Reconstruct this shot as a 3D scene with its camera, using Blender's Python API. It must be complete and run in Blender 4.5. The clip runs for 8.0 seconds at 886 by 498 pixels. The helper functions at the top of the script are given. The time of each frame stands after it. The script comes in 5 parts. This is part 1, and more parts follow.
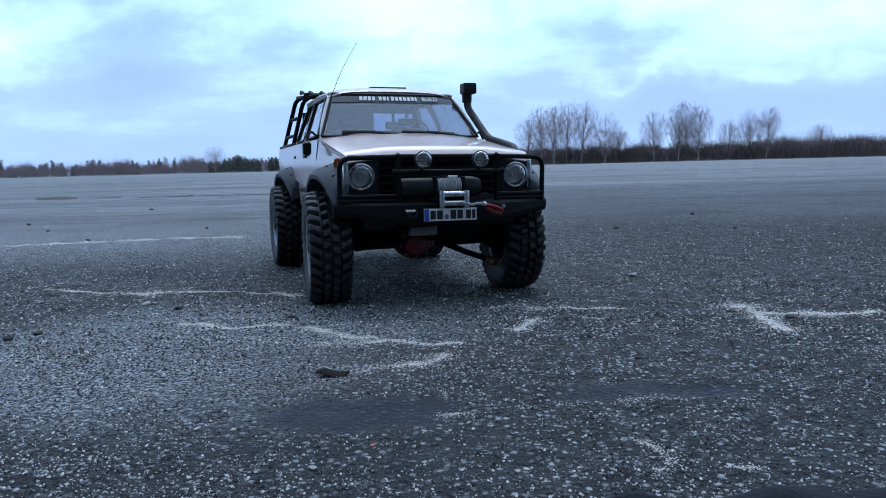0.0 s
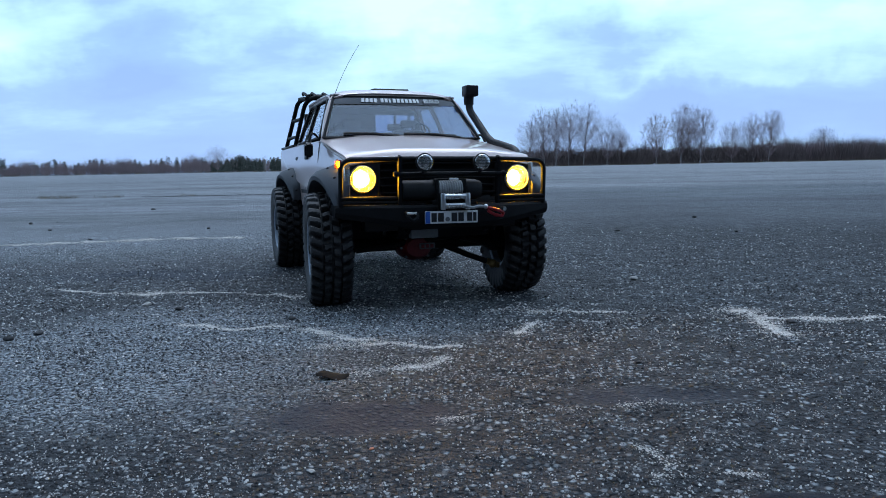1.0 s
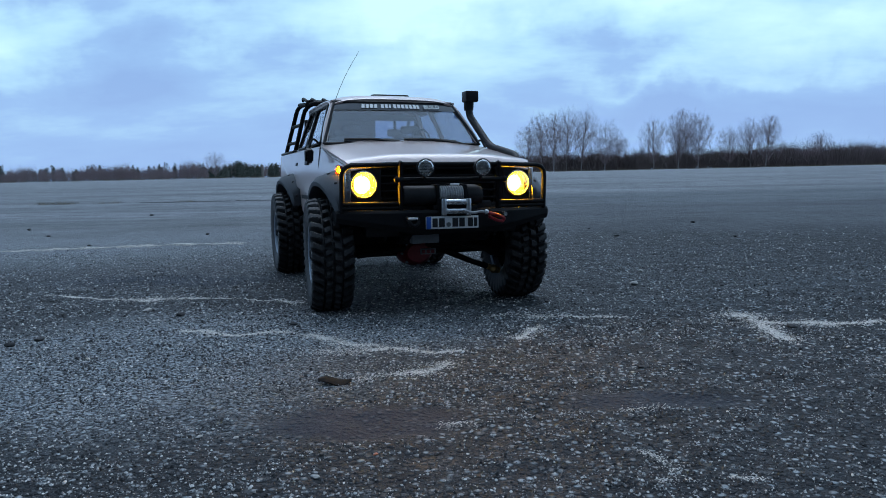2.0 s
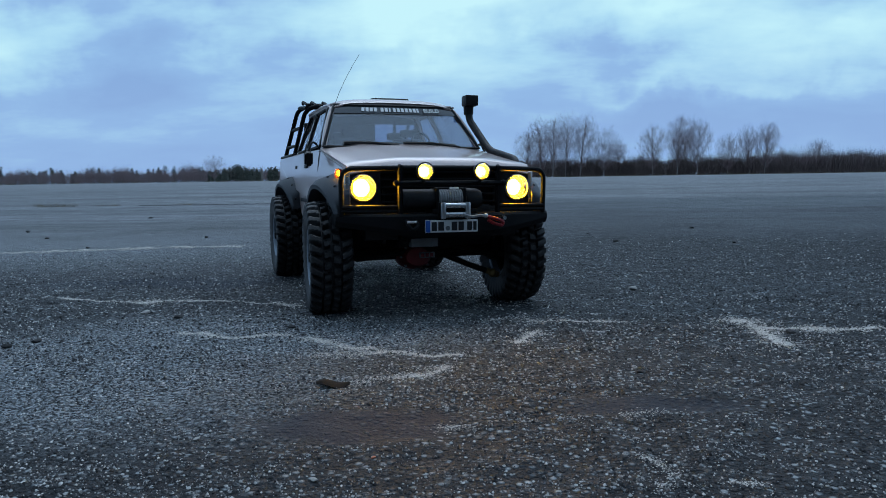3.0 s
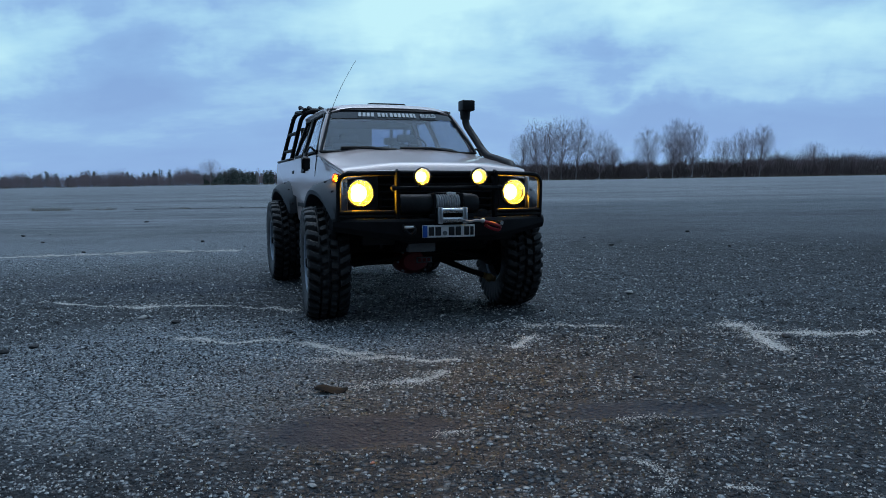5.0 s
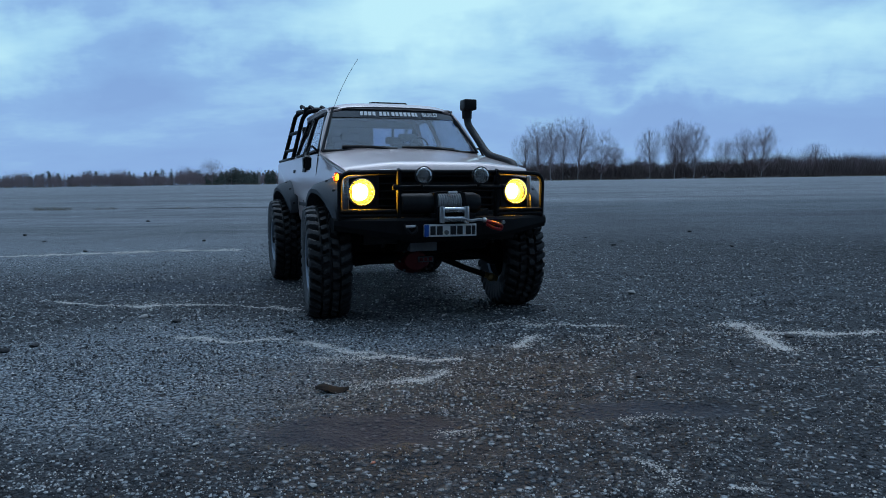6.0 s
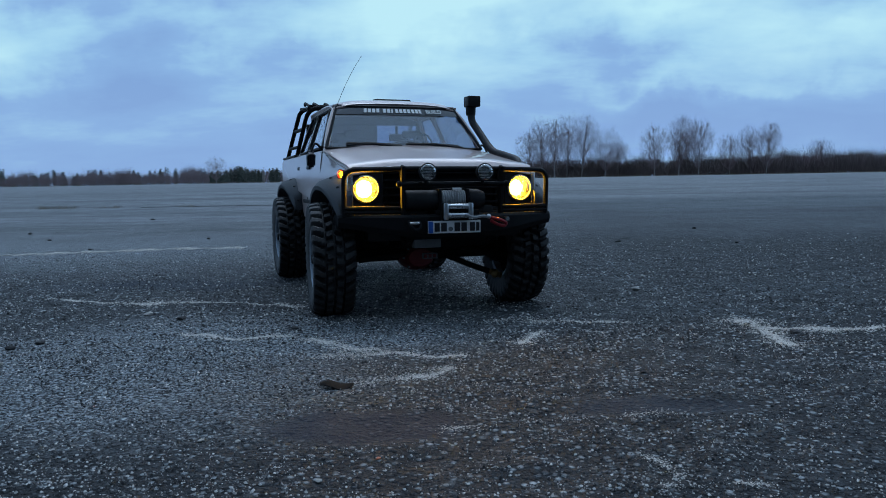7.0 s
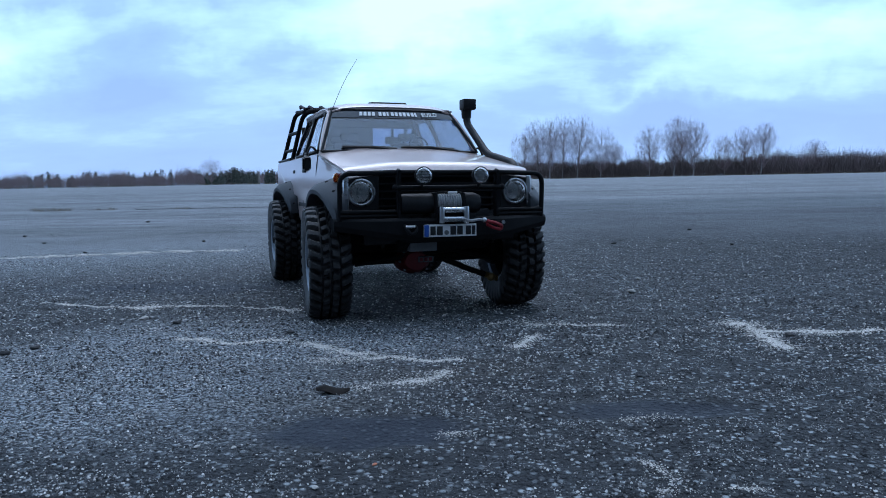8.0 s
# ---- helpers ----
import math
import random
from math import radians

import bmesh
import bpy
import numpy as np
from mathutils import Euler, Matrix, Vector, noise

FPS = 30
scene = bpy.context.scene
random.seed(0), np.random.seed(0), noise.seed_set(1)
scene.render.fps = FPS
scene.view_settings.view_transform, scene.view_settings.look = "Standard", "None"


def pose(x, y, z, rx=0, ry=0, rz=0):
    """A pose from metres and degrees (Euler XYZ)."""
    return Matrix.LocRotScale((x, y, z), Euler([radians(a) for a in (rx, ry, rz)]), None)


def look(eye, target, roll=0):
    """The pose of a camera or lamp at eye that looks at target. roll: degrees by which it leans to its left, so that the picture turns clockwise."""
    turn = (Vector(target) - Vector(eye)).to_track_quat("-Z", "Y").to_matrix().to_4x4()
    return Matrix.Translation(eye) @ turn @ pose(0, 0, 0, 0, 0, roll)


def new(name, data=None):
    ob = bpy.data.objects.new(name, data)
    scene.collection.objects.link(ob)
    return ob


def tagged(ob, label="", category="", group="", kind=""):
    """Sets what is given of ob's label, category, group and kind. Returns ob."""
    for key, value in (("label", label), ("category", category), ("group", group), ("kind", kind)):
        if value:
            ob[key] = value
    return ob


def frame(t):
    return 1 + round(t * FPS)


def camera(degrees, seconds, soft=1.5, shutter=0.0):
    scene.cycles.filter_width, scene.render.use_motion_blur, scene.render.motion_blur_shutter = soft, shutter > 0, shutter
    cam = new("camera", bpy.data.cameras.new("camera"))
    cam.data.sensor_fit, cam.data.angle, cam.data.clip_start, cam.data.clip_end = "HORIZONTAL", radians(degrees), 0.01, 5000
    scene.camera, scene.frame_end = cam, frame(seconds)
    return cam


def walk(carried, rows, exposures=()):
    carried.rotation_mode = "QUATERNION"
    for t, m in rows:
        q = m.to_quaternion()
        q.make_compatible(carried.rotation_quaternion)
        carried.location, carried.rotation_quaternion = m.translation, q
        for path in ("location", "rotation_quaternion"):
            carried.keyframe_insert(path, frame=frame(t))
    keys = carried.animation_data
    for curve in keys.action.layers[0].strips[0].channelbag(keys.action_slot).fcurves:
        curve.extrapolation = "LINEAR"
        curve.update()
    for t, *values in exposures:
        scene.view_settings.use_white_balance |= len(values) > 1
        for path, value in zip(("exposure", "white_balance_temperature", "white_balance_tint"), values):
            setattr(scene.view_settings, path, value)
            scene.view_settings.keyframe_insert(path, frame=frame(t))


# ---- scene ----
cam = camera(62.36, 8.0, soft=0.95)
walk(cam, [
    (0, look((0.0000, 0.0000, 0.1320), (0.0000, 0.9938, 0.0206), -1.452)),
    (0.5, look((0.0009, 0.0010, 0.1322), (-0.0031, 0.9947, 0.0202), -1.194)),
    (1, look((0.0008, 0.0003, 0.1333), (-0.0014, 0.9942, 0.0234), -1.123)),
    (1.5, look((-0.0012, -0.0005, 0.1337), (-0.0013, 0.9937, 0.0267), -1.257)),
    (3, look((-0.0022, 0.0003, 0.1322), (0.0002, 0.9956, 0.0361), -0.860)),
    (3.5, look((-0.0018, 0.0006, 0.1326), (0.0008, 0.9959, 0.0358), -0.666)),
    (4, look((-0.0023, -0.0002, 0.1333), (0.0029, 0.9952, 0.0376), -0.716)),
    (4.5, look((-0.0033, -0.0023, 0.1343), (0.0054, 0.9934, 0.0421), -0.928)),
    (6, look((-0.0034, 0.0006, 0.1330), (0.0026, 0.9964, 0.0414), -0.820)),
    (6.5, look((-0.0046, 0.0004, 0.1333), (-0.0019, 0.9961, 0.0405), -1.034)),
    (7, look((-0.0034, 0.0005, 0.1321), (-0.0032, 0.9960, 0.0373), -1.023)),
    (7.5, look((-0.0037, -0.0003, 0.1336), (-0.0027, 0.9951, 0.0380), -1.009)),
    (8, look((-0.0035, 0.0006, 0.1343), (0.0025, 0.9962, 0.0410), -1.107)),
], exposures=[(0.0, 0.17, 6500, 11.5), (0.3, 0.17, 6500, 11.5), (0.5, 0.30, 6500, 12), (1.0, 0.02, 6500, 9), (1.5, -0.12, 6500, 8),
              (3.0, -0.46, 6400, 4.5), (4.5, -0.48, 6400, 4.5), (6.0, -0.54, 6150, 5), (7.2, -0.58, 6150, 5), (7.5, -0.42, 6200, 7), (8.0, 0.03, 6250, 11.0)])

# ---- world and sun: overcast dusk ----
world = bpy.data.worlds.new("dusk_sky")
scene.world = world
world.use_nodes = True


def wire(tree, kind, inputs=None, **props):
    """One node with its settings; inputs by socket name or index, values or other nodes' outputs."""
    n = tree.nodes.new(kind)
    for k, v in props.items():
        if k == "operation":
            n.operation = v
        elif k == "use_clamp":
            n.use_clamp = v
        elif k == "data_type":
            n.data_type = v
        elif k == "blend_type":
            n.blend_type = v
        elif k == "vector_type":
            n.vector_type = v
        elif k == "gradient_type":
            n.gradient_type = v
    for k, v in (inputs or {}).items():
        if isinstance(v, bpy.types.NodeSocket):
            tree.links.new(v, n.inputs[k])
        else:
            n.inputs[k].default_value = v
    return n


def maths(tree, op, a, b=0.0, clamp=False):
    return wire(tree, "ShaderNodeMath", {0: a, 1: b}, operation=op, use_clamp=clamp).outputs[0]


def ramp(tree, fac, stops):
    n = wire(tree, "ShaderNodeValToRGB", {"Fac": fac})
    e = n.color_ramp.elements
    while len(e) < len(stops):
        e.new(0.5)
    for el, (p, c) in zip(e, stops):
        el.position, el.color = p, (*c, 1) if isinstance(c, tuple) else (c, c, c, 1)
    return n.outputs[0]


def blend(tree, fac, a, b, how="MIX"):
    return wire(tree, "ShaderNodeMix", {0: fac, 6: a, 7: b}, data_type="RGBA", blend_type=how).outputs[2]


wt = world.node_tree
wt.nodes.clear()
sky = wire(wt, "ShaderNodeTexSky")
sky.sky_type, sky.sun_disc = "NISHITA", False
sky.sun_elevation, sky.sun_rotation = radians(60), radians(4)
sky.altitude, sky.dust_density = 50, 2.0
at = wire(wt, "ShaderNodeTexCoord").outputs["Generated"]
sep = wire(wt, "ShaderNodeSeparateXYZ", {0: at})
up = maths(wt, "MAXIMUM", sep.outputs[2], 0.0)
deep = maths(wt, "ADD", up, 0.26)
plane = wire(wt, "ShaderNodeCombineXYZ", {0: maths(wt, "DIVIDE", sep.outputs[0], deep), 1: maths(wt, "DIVIDE", sep.outputs[1], deep)})
sheet = wire(wt, "ShaderNodeMapping", {0: plane.outputs[0], "Location": (3.7, 1.25, 0), "Scale": (0.62, 0.9, 1)})
big = wire(wt, "ShaderNodeTexNoise", {"Vector": sheet.outputs[0], "Scale": 1.5, "Detail": 5.0, "Roughness": 0.52, "Distortion": 0.3})
veil = wire(wt, "ShaderNodeTexNoise", {"Vector": sheet.outputs[0], "Scale": 5.0, "Detail": 4.0, "Roughness": 0.6})
cloud = maths(wt, "ADD", maths(wt, "MULTIPLY", big.outputs[0], 0.62), maths(wt, "MULTIPLY", veil.outputs[0], 0.20))
cloud = maths(wt, "ADD", cloud, 0.065)
billow = wire(wt, "ShaderNodeTexNoise", {"Vector": at, "Scale": 7.0, "Detail": 5.0, "Roughness": 0.55}).outputs["Color"]
billow = wire(wt, "ShaderNodeVectorMath", {0: wire(wt, "ShaderNodeVectorMath", {0: billow, 1: (0.5, 0.5, 0.5)}, operation="SUBTRACT").outputs[0], "Scale": 0.16}, operation="SCALE").outputs[0]
adrift = wire(wt, "ShaderNodeVectorMath", {0: at, 1: billow}).outputs[0]


def bank(u, w, su, sw, amount):
    """A thinner (bright) or thicker (dark) bank of cloud in a direction: tangents across and up, and its half widths."""
    global cloud
    d = Vector((u, 1, w)).normalized()
    mp = wire(wt, "ShaderNodeMapping", {0: adrift, "Location": tuple(d), "Scale": (su, 1, sw)}, vector_type="TEXTURE")
    soft = wire(wt, "ShaderNodeTexGradient", {0: mp.outputs[0]}, gradient_type="SPHERICAL").outputs[1]
    cloud = maths(wt, "ADD", cloud, maths(wt, "MULTIPLY", soft, amount))


bank(-0.02, 0.24, 0.20, 0.09, 0.30)
bank(-0.07, 0.16, 0.12, 0.05, 0.15)
bank(0.30, 0.22, 0.22, 0.06, 0.20)
bank(0.50, 0.17, 0.20, 0.05, 0.14)
bank(-0.60, 0.19, 0.12, 0.09, 0.22)
bank(-0.34, 0.22, 0.25, 0.04, 0.12)
bank(0.28, 0.12, 0.14, 0.025, 0.12)
bank(-0.42, 0.13, 0.20, 0.04, -0.10)
bank(-0.25, 0.07, 0.45, 0.05, -0.10)
bank(0.40, 0.08, 0.45, 0.04, -0.10)
tone = ramp(wt, cloud, [(0.34, (0.28, 0.45, 0.80)), (0.46, (0.33, 0.54, 0.89)), (0.55, (0.47, 0.76, 1.0)), (0.68, (0.66, 0.985, 1.09))])
low = ramp(wt, up, [(0.0, (0.34, 0.51, 0.87)), (0.10, (0.34, 0.51, 0.87))])
dusk = ramp(wt, maths(wt, "ADD", maths(wt, "MULTIPLY", maths(wt, "ADD", sep.outputs[1], maths(wt, "MULTIPLY", up, 0.75)), 0.5), 0.5), [(0.14, 0.06), (0.80, 1.0)])
tone = blend(wt, ramp(wt, up, [(0.0, 0.25), (0.16, 1.0)]), low, tone)
tone = blend(wt, ramp(wt, up, [(0.26, 0.0), (0.55, 0.85)]), tone, (0.50, 0.70, 1.0, 1))
tone = blend(wt, 1.0, tone, dusk, "MULTIPLY")
lit = blend(wt, 0.988, sky.outputs[0], blend(wt, 1.0, tone, (10.4, 10.4, 10.4, 1), "MULTIPLY"))
wire(wt, "ShaderNodeOutputWorld", {0: wire(wt, "ShaderNodeBackground", {"Color": lit, "Strength": 0.12}).outputs[0]})

sun = new("sun", bpy.data.lights.new("sun", "SUN"))
sun.data.energy, sun.data.angle, sun.data.color = 1.55, radians(40), (0.74, 0.83, 1.0)
sun.matrix_world = look((0.3, 4, 7), (0, 0, 0))

# ---- materials ----


def material(name, colour, rough=0.5, metal=0.0, grain=0.0, scale=200.0, wear=None, bump=0.0, coat=0.0, spec=0.5):
    """Principled surface with two scales of variation: fine grain and broader blotches; bump as relief in metres."""
    m = bpy.data.materials.new(name)
    m.use_nodes = True
    t = m.node_tree
    b = t.nodes["Principled BSDF"]
    co = wire(t, "ShaderNodeTexCoord").outputs["Object"]
    fine = wire(t, "ShaderNodeTexNoise", {"Vector": co, "Scale": scale, "Detail": 3.0}).outputs[0]
    wide = wire(t, "ShaderNodeTexNoise", {"Vector": co, "Scale": scale * 0.09, "Detail": 4.0, "Roughness": 0.6}).outputs[0]
    mix = maths(t, "ADD", maths(t, "MULTIPLY", fine, 0.5), maths(t, "MULTIPLY", wide, 0.5))
    lo = tuple(c * (1 - grain) for c in colour)
    hi = tuple(min(1, c * (1 + grain)) for c in colour)
    col = ramp(t, mix, [(0.32, lo), (0.68, hi)])
    if wear:
        col = blend(t, ramp(t, wide, [(0.50, 0.0), (0.72, 0.7)]), col, (*wear, 1))
    t.links.new(col, b.inputs["Base Color"])
    t.links.new(maths(t, "ADD", maths(t, "MULTIPLY", wide, 0.24), rough - 0.12, True), b.inputs["Roughness"])
    b.inputs["Metallic"].default_value = metal
    b.inputs["Coat Weight"].default_value = coat
    b.inputs["Coat Roughness"].default_value = 0.06
    b.inputs["Specular IOR Level"].default_value = spec
    if bump:
        t.links.new(wire(t, "ShaderNodeBump", {"Height": fine, "Distance": bump, "Strength": 1.0}).outputs[0], b.inputs["Normal"])
    return m


def glass(name, colour, rough=0.02, ior=1.2):
    m = bpy.data.materials.new(name)
    m.use_nodes = True
    b = m.node_tree.nodes["Principled BSDF"]
    b.inputs["Base Color"].default_value = (*colour, 1)
    b.inputs["Transmission Weight"].default_value = 1.0
    b.inputs["Roughness"].default_value = rough
    b.inputs["IOR"].default_value = ior
    return m


def glow(name, colour, power):
    m = bpy.data.materials.new(name)
    m.use_nodes = True
    b = m.node_tree.nodes["Principled BSDF"]
    b.inputs["Base Color"].default_value = (*colour, 1)
    b.inputs["Emission Color"].default_value = (*colour, 1)
    b.inputs["Emission Strength"].default_value = power
    return m


PAINT = material("champagne_paint", (0.60, 0.49, 0.465), 0.34, 0.1, 0.04, 300, coat=0.8)
PLASTIC = material("black_plastic", (0.013, 0.014, 0.016), 0.52, 0, 0.3, 500, bump=0.00008, spec=0.22)
STEEL = material("black_powder_coat", (0.008, 0.0085, 0.010), 0.58, 0, 0.3, 700, bump=0.00006, spec=0.12)
FLARE = material("grey_flare_plastic", (0.045, 0.052, 0.062), 0.66, 0, 0.15, 600, bump=0.00006)
RUBBER = material("dusty_rubber", (0.012, 0.0125, 0.014), 0.56, 0, 0.4, 420, wear=(0.040, 0.041, 0.043), bump=0.00035)
RIM = material("grey_rim_metal", (0.24, 0.28, 0.33), 0.42, 0.6, 0.2, 300)
CHROME = material("brushed_steel", (0.62, 0.64, 0.66), 0.28, 1.0, 0.12, 500)
SILVER = material("lamp_reflector", (0.86, 0.87, 0.88), 0.30, 0.25, 0.06, 500)
RED = material("red_anodised", (0.14, 0.010, 0.014), 0.45, 0.3, 0.25, 300)
REDROPE = material("red_shackle", (0.26, 0.014, 0.022), 0.45, 0.2, 0.2, 300)
BRASS = material("brass_knuckle", (0.34, 0.22, 0.09), 0.4, 0.8, 0.3, 300)
ROPE = material("winch_rope", (0.33, 0.34, 0.35), 0.7, 0.2, 0.4, 1500, bump=0.0002)
WHITE = material("white_vinyl", (0.88, 0.88, 0.88), 0.5, 0, 0.03, 400)
PLATEWHITE = material("plate_white", (0.74, 0.76, 0.77), 0.4, 0, 0.05, 300)
INK = material("black_print", (0.012, 0.012, 0.015), 0.5, 0, 0.1, 300)
BLUE = material("blue_band", (0.02, 0.10, 0.42), 0.45, 0, 0.1, 300)
GREYBOX = material("grey_servo_case", (0.13, 0.14, 0.15), 0.5, 0, 0.15, 300)
CLOTH = material("dark_seat_vinyl", (0.02, 0.02, 0.022), 0.7, 0, 0.3, 300)
LENS = glass("clear_lens", (0.97, 0.98, 0.99), 0.03, 1.5)
WINDOW = glass("smoked_window", (0.50, 0.56, 0.67), 0.02, 2.0)
TINT = material("tinted_film", (0.020, 0.024, 0.034), 0.16, 0, 0.1, 300, coat=0.6)
AMBER = glass("amber_lens", (1.0, 0.45, 0.12), 0.1)
LIGHT = glow("warm_bulb", (1.0, 0.48, 0.020), 240.0)
LIGHTAMBER = glow("amber_bulb", (1.0, 0.50, 0.02), 40.0)

# asphalt with exposed stone, patched and scuffed
ASPHALT = bpy.data.materials.new("weathered_asphalt")
ASPHALT.use_nodes = True
ta = ASPHALT.node_tree
ba = ta.nodes["Principled BSDF"]
co = wire(ta, "ShaderNodeTexCoord").outputs["Object"]


def cells(scale, rnd=1.0):
    return wire(ta, "ShaderNodeTexVoronoi", {"Vector": co, "Scale": scale, "Randomness": rnd})


def cloudy(scale, detail=4.0, rough=0.6):
    return wire(ta, "ShaderNodeTexNoise", {"Vector": co, "Scale": scale, "Detail": detail, "Roughness": rough}).outputs[0]


def patch(x, y, rx, ry, turn=0.0, ragged=0.5):
    """A soft, ragged stain with its own outline on the ground."""
    wob = wire(ta, "ShaderNodeTexNoise", {"Vector": co, "Scale": 2.2 / (rx + ry), "Detail": 5.0}).outputs["Color"]
    off = wire(ta, "ShaderNodeVectorMath", {0: wob, 1: (0.5, 0.5, 0.5)}, operation="SUBTRACT").outputs[0]
    off = wire(ta, "ShaderNodeVectorMath", {0: off, "Scale": ragged * (rx + ry)}, operation="SCALE").outputs[0]
    mp = wire(ta, "ShaderNodeMapping", {0: wire(ta, "ShaderNodeVectorMath", {0: co, 1: off}).outputs[0], "Location": (x, y, 0),
                                        "Rotation": (0, 0, radians(turn)), "Scale": (rx, ry, 1)}, vector_type="TEXTURE")
    return wire(ta, "ShaderNodeTexGradient", {0: mp.outputs[0]}, gradient_type="SPHERICAL").outputs[1]


stones = cells(260)
coarse = cells(120)
tint = wire(ta, "ShaderNodeSeparateColor", {0: stones.outputs["Color"]})
tint2 = wire(ta, "ShaderNodeSeparateColor", {0: coarse.outputs["Color"]})
binder = ramp(ta, cloudy(900, 2.0), [(0.32, (0.006, 0.0065, 0.008)), (0.68, (0.034, 0.035, 0.039))])
stone = ramp(ta, tint.outputs[0], [(0.0, (0.008, 0.008, 0.010)), (0.44, (0.034, 0.035, 0.039)), (0.70, (0.15, 0.15, 0.155)), (0.90, (0.56, 0.555, 0.55))])
stone2 = ramp(ta, tint2.outputs[1], [(0.0, (0.022, 0.023, 0.026)), (0.6, (0.075, 0.075, 0.08)), (1.0, (0.24, 0.235, 0.23))])
top = ramp(ta, stones.outputs["Distance"], [(0.25, 1.0), (0.55, 0.0)])
top2 = maths(ta, "MULTIPLY", ramp(ta, coarse.outputs["Distance"], [(0.20, 1.0), (0.42, 0.0)]), ramp(ta, tint2.outputs[0], [(0.50, 0.0), (0.54, 1.0)]))
wear_wide = cloudy(1.3, 6.0)
wear_mid = cloudy(9.0, 5.0)
bare = ramp(ta, maths(ta, "ADD", maths(ta, "MULTIPLY", wear_wide, 0.6), maths(ta, "MULTIPLY", wear_mid, 0.4)), [(0.40, 0.45), (0.58, 1.0)])
colour = blend(ta, maths(ta, "MULTIPLY", top, bare), binder, stone)
colour = blend(ta, maths(ta, "MULTIPLY", maths(ta, "MULTIPLY", top2, bare), 0.45), colour, stone2)
# broad weathering
colour = blend(ta, ramp(ta, wear_mid, [(0.35, 0.0), (0.7, 0.5)]), colour, blend(ta, 1.0, colour, (1.7, 1.7, 1.7, 1), "MULTIPLY"))
colour = blend(ta, ramp(ta, wear_wide, [(0.42, 0.6), (0.55, 0.0)]), colour, blend(ta, 1.0, colour, (0.55, 0.57, 0.6, 1), "MULTIPLY"))
# Paler surface past the seam, with its grazing sky sheen put into the colour.
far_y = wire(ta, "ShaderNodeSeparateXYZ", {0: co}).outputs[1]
far_pale_sheen = ramp(ta, maths(ta, "MULTIPLY", maths(ta, "ADD", maths(ta, "MULTIPLY", far_y, 0.35), maths(ta, "MULTIPLY", wear_wide, 0.8)), 0.5), [(0.42, 0.0), (0.72, 0.80)])
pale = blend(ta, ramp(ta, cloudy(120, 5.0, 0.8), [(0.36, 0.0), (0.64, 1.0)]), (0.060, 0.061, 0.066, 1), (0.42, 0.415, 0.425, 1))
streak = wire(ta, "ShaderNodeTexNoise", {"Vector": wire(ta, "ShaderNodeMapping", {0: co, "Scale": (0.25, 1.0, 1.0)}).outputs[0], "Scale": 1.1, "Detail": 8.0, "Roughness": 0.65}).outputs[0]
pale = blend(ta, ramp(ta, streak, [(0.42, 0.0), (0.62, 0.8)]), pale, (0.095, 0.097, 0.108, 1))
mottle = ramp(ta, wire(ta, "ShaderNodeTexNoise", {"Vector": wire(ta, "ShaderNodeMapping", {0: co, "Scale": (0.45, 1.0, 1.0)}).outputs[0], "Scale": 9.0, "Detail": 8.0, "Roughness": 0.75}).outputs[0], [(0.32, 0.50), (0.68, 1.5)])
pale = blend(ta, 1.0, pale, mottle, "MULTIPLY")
colour = blend(ta, far_pale_sheen, colour, pale)
dust = maths(ta, "MULTIPLY", ramp(ta, cloudy(420, 3.0, 0.7), [(0.46, 0.0), (0.60, 1.0)]), 1.0)
scuff = maths(ta, "MAXIMUM", patch(-0.18, 0.61, 0.30, 0.17, 10), patch(-0.30, 0.52, 0.30, 0.15, -20))
scuff = maths(ta, "MAXIMUM", scuff, maths(ta, "MULTIPLY", patch(-1.0, 1.5, 1.1, 0.6), 0.8))
colour = blend(ta, maths(ta, "MULTIPLY", ramp(ta, scuff, [(0.0, 0.0), (0.50, 0.90)]), dust), colour, (0.40, 0.405, 0.42, 1))
tar = maths(ta, "MAXIMUM", patch(-0.045, 0.385, 0.075, 0.032, 0, 0.35), patch(0.12, 0.412, 0.07, 0.022, 0, 0.35))
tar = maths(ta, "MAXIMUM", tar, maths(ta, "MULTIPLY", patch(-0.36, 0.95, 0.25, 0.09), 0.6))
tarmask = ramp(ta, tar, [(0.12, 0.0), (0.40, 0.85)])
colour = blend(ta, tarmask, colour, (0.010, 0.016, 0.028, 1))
brown = maths(ta, "MAXIMUM", patch(0.0, 0.50, 0.12, 0.04, 10), patch(-0.1, 0.44, 0.10, 0.03, 0))
colour = blend(ta, maths(ta, "MULTIPLY", ramp(ta, brown, [(0.1, 0.0), (0.6, 0.35)]), dust), colour, (0.17, 0.14, 0.11, 1))
# a later, darker course laid over the open side of the field, with a ragged edge
ways = wire(ta, "ShaderNodeSeparateXYZ", {0: co})
ragged_x = maths(ta, "ADD", ways.outputs[0], maths(ta, "MULTIPLY", maths(ta, "SUBTRACT", wear_wide, 0.5), 1.7))
ragged_y = maths(ta, "ADD", ways.outputs[1], maths(ta, "MULTIPLY", maths(ta, "SUBTRACT", streak, 0.5), 1.6))
newer = maths(ta, "MULTIPLY", ramp(ta, ragged_x, [(0.0, 0.0), (0.40, 1.0)]), ramp(ta, maths(ta, "MULTIPLY", ragged_y, 0.2), [(0.80, 1.0), (0.92, 0.0)]))
colour = blend(ta, maths(ta, "MULTIPLY", newer, 1.0), colour, blend(ta, 1.0, colour, (0.50, 0.53, 0.57, 1), "MULTIPLY"))
